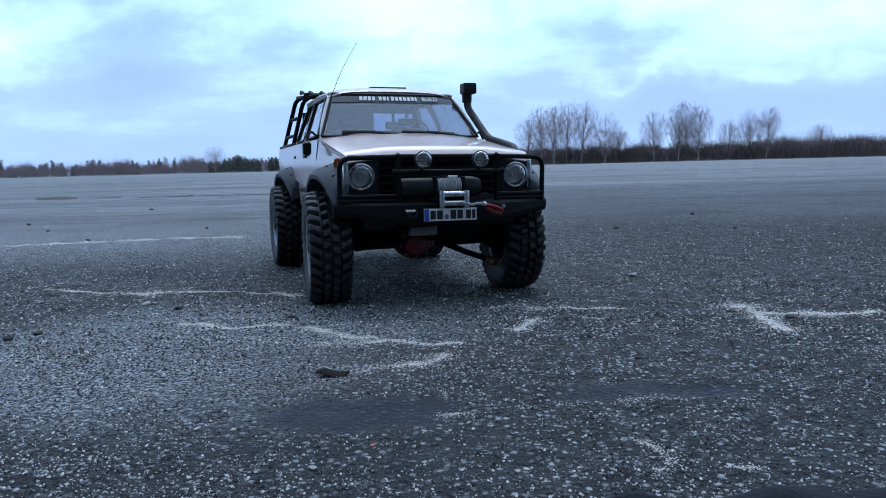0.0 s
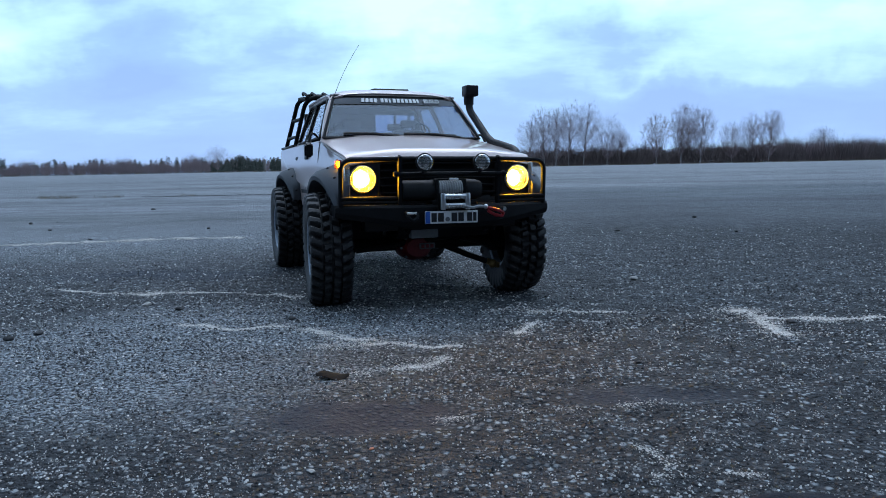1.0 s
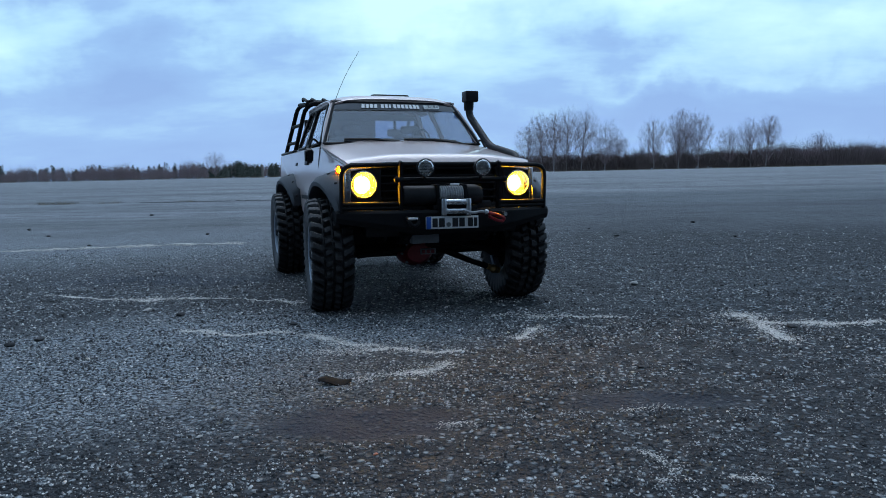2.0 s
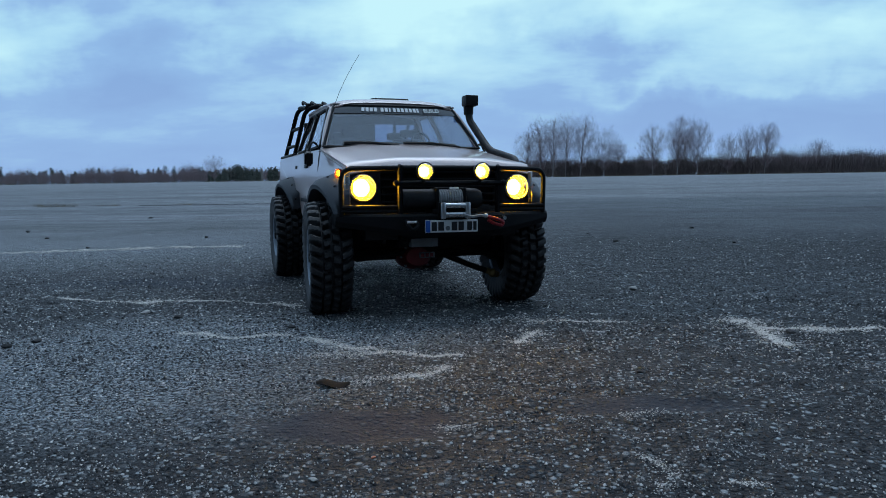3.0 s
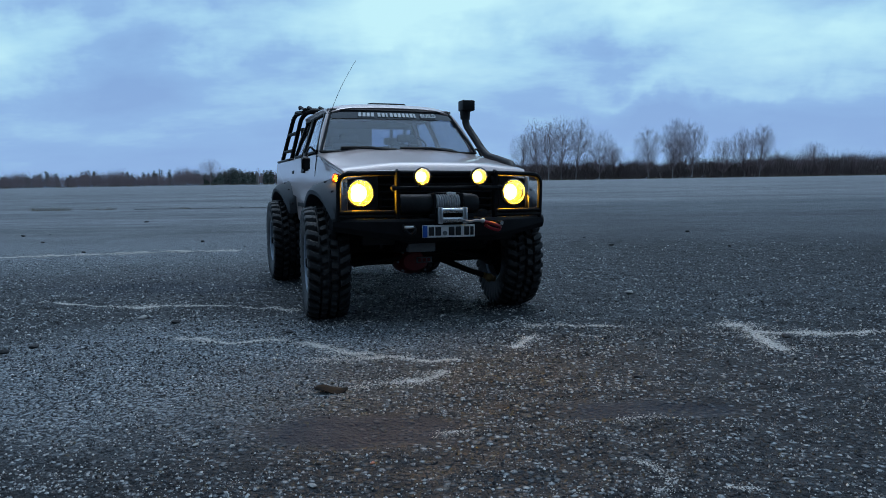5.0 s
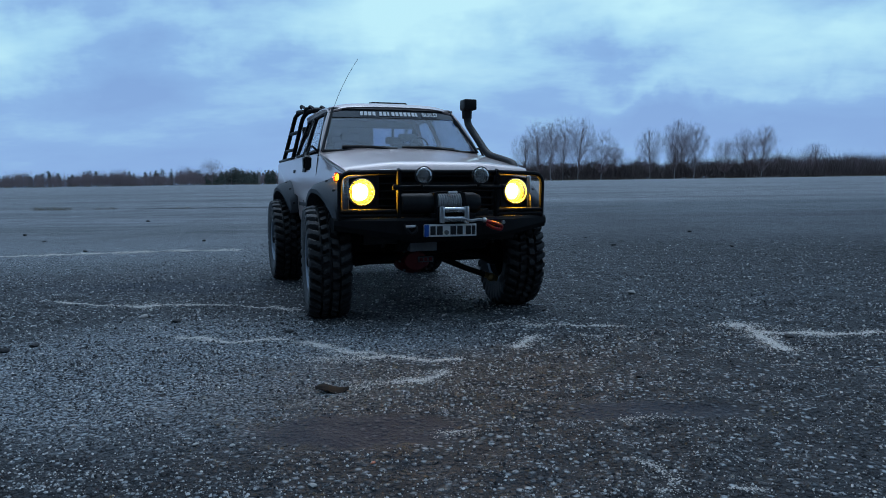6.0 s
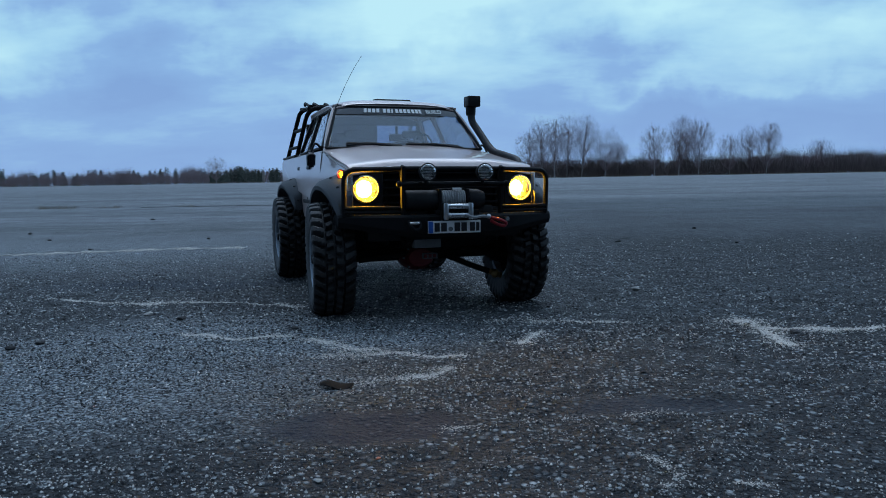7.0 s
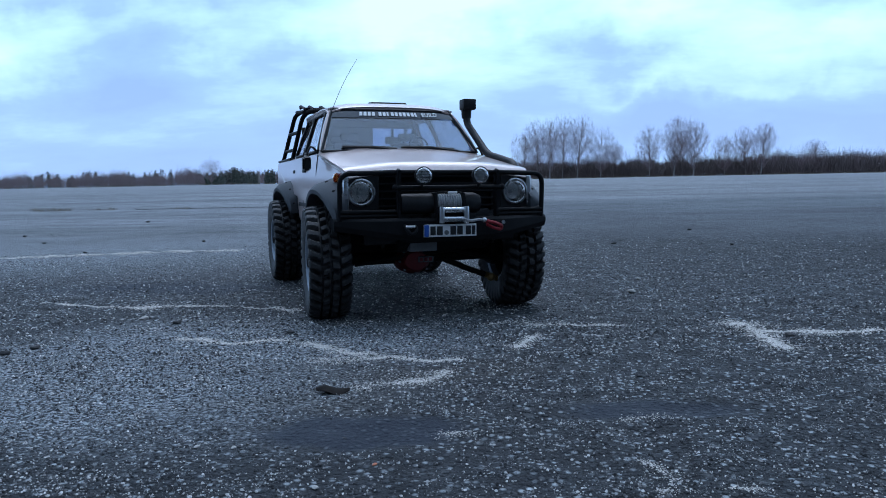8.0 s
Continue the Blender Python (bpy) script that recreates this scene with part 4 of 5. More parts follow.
sheet_grid(bm, roof_at, 28, 24, -0.004)
on_body("roof", bm, PAINT, label="champagne cab roof", angle=50)
bm = bmesh.new()
box(bm, -0.0740, 0.0740, 0.1315, 0.139, 0.2165, 0.2215, 0.0015)
on_body("windscreen_header", bm, PAINT)
for s in (-1, 1):
    bm = bmesh.new()
    tube(bm, bent([(s * 0.0752, 0.132, 0.219), (s * 0.0775, 0.17, 0.2205), (s * 0.0775, 0.267, 0.2200)], 0.01), 0.0016, 6)
    on_body("rain_gutter", bm, PAINT)

# windscreen
W1, W2 = (0.0925, 0.0905, 0.1680), (0.0720, 0.1325, 0.2185)


def screen_at(u, v):
    k = lerp(-1, 1, u)
    x = lerp(W1[0], W2[0], v) * k
    return Vector((x, lerp(W1[1], W2[1], v) - 0.006 * (1 - k * k), lerp(W1[2], W2[2], v)))


bm = bmesh.new()
sheet_grid(bm, screen_at, 16, 8, 0.0008)
screen = on_body("windscreen", bm, WINDOW, label="smoked windscreen with white lettering", angle=60)
screen.visible_shadow = False
ring = [screen_at(u, v) + Vector((0, -0.0008, 0)) for u, v in [(i / 16, 0.0) for i in range(17)] + [(1, 0.5)] + [(1 - i / 16, 1.0) for i in range(17)] + [(0, 0.5), (0, 0)]]
bm = bmesh.new()
tube(bm, ring, 0.0017, 6)
on_body("windscreen_seal", bm, PLASTIC, screen, "black rubber seal")
bm = bmesh.new()
sheet_grid(bm, lambda u, v: screen_at(lerp(0.01, 0.99, u), lerp(0.80, 0.985, v)) + Vector((0, -0.0007, 0.0002)), 16, 2)
on_body("sun_strip", bm, TINT, screen, "dark strip along the top of the windscreen")


def on_screen(u, v, lift):
    return screen_at(u, v) + Vector((0, -lift, lift * 0.4))


# a name stands as plain bars, the last word is lettered
for u0, u1 in [(0.217 + i * 0.0332, 0.217 + i * 0.0332 + 0.024) for i in range(4)] + [(0.370 + i * 0.0332, 0.370 + i * 0.0332 + (0.014 if i == 2 else 0.024)) for i in range(9)] + [(0.666, 0.684)]:
    bm = bmesh.new()
    sheet_grid(bm, lambda u, v, a=u0, b=u1: on_screen(lerp(a, b, u), lerp(0.840, 0.935, v), 0.0016), 2, 1)
    on_body("lettering_bar", bm, WHITE, screen)
tx = bpy.data.curves.new("lettering", "FONT")
tx.body, tx.size, tx.align_x = "BUILD", 0.0086, "CENTER"
tx.space_character, tx.offset = 1.08, 0.00012
dep = bpy.context.evaluated_depsgraph_get()
tmp = bpy.data.objects.new("lettering", tx)
scene.collection.objects.link(tmp)
bpy.context.view_layer.update()
tme = bpy.data.meshes.new_from_object(tmp.evaluated_get(bpy.context.evaluated_depsgraph_get()))
bpy.data.objects.remove(tmp)
tme.materials.append(WHITE)
words = new("lettering", tme)
words.parent = screen
c0, c1 = on_screen(0.775, 0.842, 0.0021), on_screen(0.805, 0.842, 0.0021)
upw = (on_screen(0.80, 0.95, 0.0017) - on_screen(0.80, 0.878, 0.0017)).normalized()
ax = (c1 - c0).normalized()
words.matrix_basis = Matrix.Translation((c0 + c1) / 2) @ Matrix((ax, upw, ax.cross(upw))).transposed().to_4x4() @ Matrix.Diagonal((0.83, 1, 1, 1))
tagged(words, "white word BUILD on the dark strip")

# wipers
for x0, x1 in ((-0.004, -0.070), (0.066, 0.000)):
    bm = bmesh.new()
    u0, u1 = (x0 + W1[0]) / (2 * W1[0]), (x1 + W1[0]) / (2 * W1[0])
    a, m, b = on_screen(u0, 0.0, 0.002), on_screen(lerp(u0, u1, 0.45), 0.065, 0.0035), on_screen(u1, 0.075, 0.003)
    tube(bm, [a, m, b], [0.0020, 0.0016, 0.0012], 6)
    bmesh.ops.create_icosphere(bm, subdivisions=2, radius=0.0022, matrix=Matrix.Translation(a))
    wip = on_body("wiper", bm, PLASTIC, label="black windscreen wiper")
    bm = bmesh.new()
    c, e = on_screen(lerp(u0, u1, 0.05), 0.045, 0.0022), on_screen(lerp(u0, u1, 1.02), 0.085, 0.0022)
    tube(bm, [c, c.lerp(e, 0.5) + Vector((0, 0, 0.0008)), e], 0.0016, 6)
    part("wiper_blade", bm, RUBBER, wip)

# rear wall of the cab with two panes
bm = bmesh.new()
for x0, x1, z0, z1 in ((-0.088, 0.088, 0.160, 0.184), (-0.078, 0.078, 0.209, 0.222), (-0.085, 0.014, 0.184, 0.209), (0.0405, 0.0445, 0.184, 0.209), (0.071, 0.085, 0.184, 0.209)):
    box(bm, x0, x1, 0.266, 0.270, z0, z1, 0.001)
on_body("rear_wall", bm, CLOTH)
for x0, x1 in ((0.014, 0.0405), (0.0445, 0.071)):
    bm = bmesh.new()
    box(bm, x0, x1, 0.2676, 0.2684, 0.184, 0.209)
    p = on_body("rear_window", bm, WINDOW, label="clear rear window pane")
    p.visible_shadow = False

# inside: tray, dashboard, wheel, seats
bm = bmesh.new()
box(bm, -0.088, 0.088, 0.095, 0.267, 0.150, 0.156, 0.001)
on_body("interior_tray", bm, CLOTH)
bm = bmesh.new()
prism(bm, [(0.101, 0.156), (0.101, 0.1690), (0.122, 0.1715), (0.130, 0.168), (0.132, 0.156)], "x", -0.084, 0.084, 0.002)
on_body("dashboard", bm, CLOTH)
bm = bmesh.new()
ringp = [Vector((0.036 + 0.011 * math.cos(a), 0.138 + 0.004 * math.sin(a), 0.178 + 0.010 * math.sin(a))) for a in (2 * math.pi * i / 20 for i in range(21))]
tube(bm, ringp, 0.0013, 6)
tube(bm, [(0.036, 0.128, 0.172), (0.036, 0.138, 0.178)], 0.0018, 6)
on_body("steering_wheel", bm, PLASTIC)
for x, y in ((-0.038, 0.176), (0.038, 0.176), (-0.038, 0.236), (0.038, 0.236)):
    bm = bmesh.new()
    box(bm, x - 0.019, x + 0.019, y - 0.022, y + 0.012, 0.155, 0.165, 0.004)
    seat = on_body("seat", bm, CLOTH)
    bm = bmesh.new()
    box(bm, x - 0.021, x + 0.021, y + 0.008, y + 0.016, 0.160, 0.184, 0.0045)
    on_body("backrest", bm, CLOTH, seat)
    bm = bmesh.new()
    box(bm, x - 0.012, x + 0.012, y + 0.009, y + 0.015, 0.186, 0.196, 0.0028)
    tube(bm, [(x - 0.004, y + 0.012, 0.182), (x - 0.004, y + 0.012, 0.188)], 0.0008, 5)
    tube(bm, [(x + 0.004, y + 0.012, 0.182), (x + 0.004, y + 0.012, 0.188)], 0.0008, 5)
    on_body("headrest", bm, CLOTH, seat)

# load bed, tailgate and roll cage
bm = bmesh.new()
box(bm, -0.094, 0.094, 0.273, 0.430, 0.108, 0.112, 0.001)
on_body("bed_floor", bm, PLASTIC)
bm = bmesh.new()
box(bm, -0.0970, 0.0970, 0.428, 0.434, 0.092, 0.1645, 0.0015)
on_body("tailgate", bm, PAINT)
for s in (-1, 1):
    bm = bmesh.new()
    box(bm, s * 0.0995, s * 0.088, 0.290, 0.432, 0.1650, 0.1685, 0.0012)
    on_body("bed_rail", bm, PLASTIC, label="black cap on the bed side")
for path in ([(-0.093, 0.312, 0.166), (-0.080, 0.278, 0.233), (0.080, 0.278, 0.233), (0.093, 0.312, 0.166)],
             [(-0.094, 0.412, 0.166), (-0.084, 0.324, 0.236), (0.084, 0.324, 0.236), (0.094, 0.412, 0.166)]):
    bm = bmesh.new()
    tube(bm, bent(path, 0.018, 6), 0.0030, 10)
    on_body("roll_hoop", bm, STEEL, label="black steel roll hoop over the load bed")
for s in (-1, 1):
    for a, b, r in (((s * 0.0790, 0.279, 0.231), (s * 0.0830, 0.324, 0.234), 0.0028), ((s * 0.0855, 0.293, 0.204), (s * 0.0885, 0.364, 0.205), 0.0026),
                    ((s * 0.0905, 0.305, 0.180), (s * 0.0922, 0.394, 0.181), 0.0024)):
        bm = bmesh.new()
        tube(bm, [a, b], r, 8)
        on_body("roll_bar", bm, STEEL)
bm = bmesh.new()
tube(bm, [(-0.072, 0.325, 0.2400), (0.072, 0.325, 0.2400)], 0.0020, 8)
on_body("roll_bar", bm, STEEL)
for x in (-0.078, -0.066, -0.050):
    bm = bmesh.new()
    tube(bm, bent([(x, 0.281, 0.235), (x - 0.003, 0.304, 0.242), (x, 0.324, 0.240)], 0.01), 0.0020, 6)
    on_body("cargo_strap", bm, CLOTH)

# roof vent deflector
bm = bmesh.new()
prism(bm, [(0.146, 0.2225), (0.152, 0.2312), (0.168, 0.2325), (0.171, 0.2225)], "x", -0.019, 0.026, 0.0012)
on_body("roof_vent", bm, PLASTIC, label="flat black vent on the cab roof")

# door mirrors
for s in (-1, 1):
    bm = bmesh.new()
    prism(bm, [(0.100, 0.147), (0.096, 0.1610), (0.104, 0.1640), (0.110, 0.160), (0.108, 0.147)], "x", s * 0.1030, s * 0.1120, 0.0018)
    mirror = on_body("door_mirror", bm, PLASTIC, label="black door mirror on a bent arm")
    bm = bmesh.new()
    tube(bm, bent([(s * 0.092, 0.112, 0.166), (s * 0.102, 0.108, 0.176), (s * 0.108, 0.105, 0.161)], 0.006), 0.0013, 6)
    part("mirror_arm", bm, PLASTIC, mirror)

# snorkel up the car's left post
bm = bmesh.new()
tube(bm, bent([(0.0925, -0.020, 0.1420), (0.0955, -0.008, 0.1520), (0.0965, 0.030, 0.1585), (0.0965, 0.066, 0.1640), (0.0935, 0.124, 0.2040), (0.0935, 0.127, 0.2170)], 0.016, 6), 0.0044, 12)
snorkel = on_body("snorkel", bm, PLASTIC, label="matt black snorkel along hood and windscreen post")
bm = bmesh.new()
box(bm, 0.0865, 0.1030, 0.117, 0.134, 0.2210, 0.2340, 0.0016)
tube(bm, [(0.0935, 0.127, 0.211), (0.0935, 0.127, 0.223)], [0.0058, 0.0064], 12)
part("snorkel_head", bm, PLASTIC, snorkel, "square ram intake")

# whip antenna
bm = bmesh.new()
base = Vector((-0.0905, 0.092, 0.1640))
line = [base + Vector((0.0012 * k + 0.00030 * k * k, 0.0008 * k, 0.0108 * k)) for k in range(11)]
tube(bm, line, [0.0004 - 0.00002 * k for k in range(11)], 5)
tube(bm, [base - Vector((0, 0, 0.006)), base + Vector((0.001, 0, 0.004))], 0.0016, 8)
on_body("antenna", bm, PLASTIC, label="thin black whip antenna")

# front: bumper, bull bar, winch, lamps, plate ---------------------------------
bm = bmesh.new()
rows = []
for k in range(-8, 9):
    x = 0.108 * k / 8
    e = abs(k) / 8
    front = lerp(-0.0815, -0.0600, max(0, (e - 0.45) / 0.55) ** 1.1)
    zb = lerp(0.0775, 0.0880, max(0, (e - 0.35) / 0.65))
    rows.append([bm.verts.new((x, yy, zz)) for yy, zz in ((front + 0.003, zb), (front, zb + 0.005), (front + 0.0005, 0.0970), (front + 0.0025, 0.0994), (-0.040, 0.0994), (-0.038, zb + 0.002))])
for u, w in zip(rows, rows[1:]):
    for k in range(6):
        bm.faces.new((u[k], u[(k + 1) % 6], w[(k + 1) % 6], w[k]))
bm.faces.new(rows[0][::-1])
bm.faces.new(rows[-1])
bumper = on_body("bumper", bm, STEEL, label="angular black steel bumper", angle=25)

bm = bmesh.new()
tube(bm, bent([(-0.1026, -0.060, 0.098), (-0.1026, -0.062, 0.1407), (-0.049, -0.069, 0.1420), (0.049, -0.069, 0.1420), (0.1026, -0.062, 0.1407), (0.1026, -0.060, 0.098)], 0.011, 6), 0.0024, 10)
bull = on_body("bull_bar", bm, STEEL, label="black tubular bull bar over the grille")
for s in (-1, 1):
    bm = bmesh.new()
    prism(bm, [(-0.0735, 0.098), (-0.0755, 0.144), (-0.0700, 0.1455), (-0.0665, 0.142), (-0.0665, 0.098)], "x", s * 0.0475, s * 0.0508, 0.0007)
    part("bar_plate", bm, STEEL, bull)
    for z in (0.1055, 0.1015):
        bm = bmesh.new()
        tube(bm, [(s * 0.1026, -0.061, z), (s * 0.0495, -0.068, z)], 0.0019, 8)
        part("lower_tube", bm, STEEL, bull)
bm = bmesh.new()
tube(bm, [(-0.0535, -0.0745, 0.1278), (0.0535, -0.0745, 0.1278)], 0.0021, 8)
part("cross_tube", bm, STEEL, bull)
for s in (-1, 1):
    bm = bmesh.new()
    bmesh.ops.create_icosphere(bm, subdivisions=2, radius=0.0030, matrix=Matrix.Translation((s * 0.0535, -0.0745, 0.1278)))
    part("tube_end", bm, STEEL, bull)

# winch
bm = bmesh.new()
lathe(bm, [(0.0, -0.052), (0.0088, -0.051), (0.0096, -0.049), (0.0096, -0.020), (0.0085, -0.018), (0.0, -0.018)], 24)
for v in bm.verts:
    v.co += Vector((0.004, -0.068, 0.1125))
winch = on_body("winch", bm, PLASTIC, label="black winch with pale rope and steel roller fairlead")
bm = bmesh.new()
lathe(bm, [(0.0, 0.0145), (0.0100, 0.0145), (0.0106, 0.016), (0.0100, 0.026), (0.0082, 0.031), (0.0, 0.031)], 24)
for v in bm.verts:
    v.co += Vector((0.0, -0.068, 0.1125))
part("gear_case", bm, PLASTIC, winch)
bm = bmesh.new()
box(bm, -0.020, 0.024, -0.0795, -0.055, 0.0985, 0.1035, 0.001)
box(bm, -0.0165, -0.0135, -0.079, -0.058, 0.100, 0.123, 0.001)
box(bm, 0.0112, 0.0140, -0.079, -0.058, 0.100, 0.123, 0.001)
box(bm, -0.015, 0.013, -0.072, -0.066, 0.1210, 0.1235, 0.0008)
part("winch_frame", bm, STEEL, winch)
bm = bmesh.new()
spool = [(0.0, -0.0135)]
for i in range(60):
    spool.append((0.0078 + 0.0009 * abs(math.sin(i * math.pi / 6)), lerp(-0.0130, 0.0105, i / 59)))
lathe(bm, spool + [(0.0, 0.011)], 20)
for v in bm.verts:
    v.co += Vector((0.0, -0.0705, 0.1135))
part("rope_spool", bm, ROPE, winch, "pale rope wound on the drum")
for z in (0.1068, 0.0985):
    bm = bmesh.new()
    lathe(bm, [(0, -0.012), (0.0024, -0.012), (0.0027, -0.010), (0.0027, 0.009), (0.0024, 0.0105), (0, 0.0105)], 16)
    for v in bm.verts:
        v.co += Vector((0, -0.0875, z))
    part("fairlead_roller", bm, CHROME, winch, "bright steel fairlead roller")
for x in (-0.0130, 0.0112):
    bm = bmesh.new()
    lathe(bm, [(0, -0.0075), (0.0022, -0.0075), (0.0026, -0.006), (0.0026, 0.006), (0.0022, 0.0078), (0, 0.0078)], 16, "z")
    for v in bm.verts:
        v.co += Vector((x, -0.0890, 0.1022))
    part("fairlead_post", bm, CHROME, winch, "bright steel upright roller")
bm = bmesh.new()
box(bm, -0.016, 0.0142, -0.0850, -0.0815, 0.0945, 0.1100, 0.0008)
part("fairlead_plate", bm, STEEL, winch)
bm = bmesh.new()
box(bm, -0.003, 0.006, -0.0790, -0.0770, 0.1218, 0.1240, 0.0005)
part("winch_badge", bm, WHITE, winch)

# rope to the red shackle
bm = bmesh.new()
tube(bm, bent([(0.006, -0.0905, 0.0985), (0.015, -0.0925, 0.0962), (0.021, -0.0915, 0.0978), (0.027, -0.0905, 0.0970)], 0.006), 0.0014, 6)
hook = on_body("winch_rope", bm, ROPE, label="pale winch rope with red shackle hooked to the bumper")
bm = bmesh.new()
bmesh.ops.create_icosphere(bm, subdivisions=2, radius=0.0024, matrix=Matrix.Translation((0.0280, -0.0920, 0.0972)))
part("rope_thimble", bm, CHROME, hook, "bright thimble")
bm = bmesh.new()
tube(bm, bent([(0.0300, -0.0905, 0.0960), (0.038, -0.0920, 0.0945), (0.0475, -0.0885, 0.0910), (0.0465, -0.0880, 0.0875), (0.038, -0.0905, 0.0890), (0.031, -0.0900, 0.0930)], 0.005), 0.0016, 8)
part("red_shackle", bm, REDROPE, hook, "red shackle")
bm = bmesh.new()
lathe(bm, [(0, -0.0035), (0.0020, -0.0035), (0.0020, 0.0035), (0, 0.0035)], 10, "y")
for v in bm.verts:
    v.co += Vector((0.0480, -0.0870, 0.0945))
part("shackle_pin", bm, CHROME, hook)
bm = bmesh.new()
tube(bm, bent([(-0.046, -0.0790, 0.0935), (-0.047, -0.0870, 0.0905), (-0.042, -0.0880, 0.0840), (-0.036, -0.0870, 0.0890), (-0.037, -0.0790, 0.0935)], 0.004), 0.0016, 8)
shack = on_body("bow_shackle", bm, STEEL, label="black bow shackle on the bumper")
bm = bmesh.new()
lathe(bm, [(0, -0.006), (0.0014, -0.006), (0.0014, 0.003), (0, 0.003)], 10)
for v in bm.verts:
    v.co += Vector((-0.041, -0.0860, 0.0920))
part("shackle_pin", bm, CHROME, shack)

# number plate with plain bars
bm = bmesh.new()
box(bm, -0.0293, 0.0227, -0.0852, -0.0836, 0.0819, 0.0935, 0.0004)
plate = on_body("number_plate", bm, PLATEWHITE, label="white number plate with blue band and black bars")
bm = bmesh.new()
box(bm, -0.0291, -0.0247, -0.0858, -0.0850, 0.0822, 0.0932, 0.0001)
part("country_band", bm, BLUE, plate, "blue band")
for x0, x1 in ((-0.0232, -0.0182), (-0.0168, -0.0112), (-0.0036, 0.0020), (0.0032, 0.0086), (0.0118, 0.0168), (0.0180, 0.0212)):
    bm = bmesh.new()
    box(bm, x0, x1, -0.0857, -0.0850, 0.0836, 0.0918, 0.0001)
    part("plate_bar", bm, INK, plate)
bm = bmesh.new()
lathe(bm, [(0, -0.0857), (0.0022, -0.0857), (0.0022, -0.0850)], 16, "y")
for v in bm.verts:
    v.co += Vector((-0.0074, 0, 0.0858))
part("plate_seal", bm, GREYBOX, plate)

# lamps: each has a turning insert, mirror on one face and bulb on the other --------------
INSERTS = []


def build_lamp(name, x, y, z, r, label, bulb, shell, lens_mat, bulge=0.3, turn=0):
    """A round lamp facing the front: closed bowl, clear lens, and an insert that turns its bulb forwards."""
    bm = bmesh.new()
    mid = r * 0.68
    bowl = [(r * 1.16, -r * 0.03), (r * 1.20, 0.0), (r * 1.14, r * 0.2), (r * 1.05, mid)]
    bowl += [(r * 1.05 * math.cos(k * math.pi / 12), mid + r * 1.05 * math.sin(k * math.pi / 12)) for k in range(1, 7)]
    bowl += [(r * 0.965 * math.cos(k * math.pi / 12), mid + r * 0.965 * math.sin(k * math.pi / 12)) for k in range(6, -1, -1)]
    lathe(bm, [(max(p, 0.0), q) for p, q in bowl] + [(r * 0.965, -r * 0.03), (r * 1.16, -r * 0.03)], 36, "y")
    lamp = part(name, bm, shell, truck, label, LEAN @ pose(x, y, z, 0, 0, turn))
    bm = bmesh.new()
    n = 6
    lathe(bm, [(r * 1.05 * math.cos(i / n * math.pi / 2), -r * bulge * math.sin(i / n * math.pi / 2) - 0.0004) for i in range(n)] + [(0.0, -r * bulge - 0.0004)], 36, "y")
    bmesh.ops.solidify(bm, geom=bm.faces[:], thickness=0.0005)
    lens = part("lens", bm, lens_mat, lamp, "ribbed clear lens", angle=60)
    lens.visible_shadow = False
    # insert: shallow mirror bowl towards the front, domed bulb towards the back
    bm = bmesh.new()
    q = r * 0.955
    lathe(bm, [(0.0, -q * 0.42), (q * 0.12, -q * 0.40), (q * 0.20, -q * 0.30), (q * 0.22, -q * 0.05), (q * 0.28, q * 0.10), (q * 0.62, q * 0.02), (q * 0.90, -q * 0.18), (q, -q * 0.24), (q, q * 0.14), (q * 0.955, q * 0.15)], 32, "y")
    insert = part("reflector", bm, SILVER, lamp, "silver reflector bowl", Matrix.Translation((0, mid, 0)), 60)
    bm = bmesh.new()
    lathe(bm, [(q * 0.95, q * 0.12), (q * 0.92, q * 0.24), (q * 0.78, q * 0.42), (q * 0.5, q * 0.54), (0.0, q * 0.58)], 32, "y")
    dome = new("bulb", finish("bulb", bm, bulb, 60))
    # bulb and bowl are one turning piece with two materials
    me2 = insert.data
    me2.materials.append(bulb)
    joint = bmesh.new()
    joint.from_mesh(me2)
    k = len(joint.faces)
    joint.from_mesh(dome.data)
    joint.faces.ensure_lookup_table()
    for f in joint.faces[k:]:
        f.material_index = 1
    joint.to_mesh(me2)
    joint.free()
    bpy.data.objects.remove(dome)
    INSERTS.append((name, insert, Vector((0, mid, 0))))
    return lamp


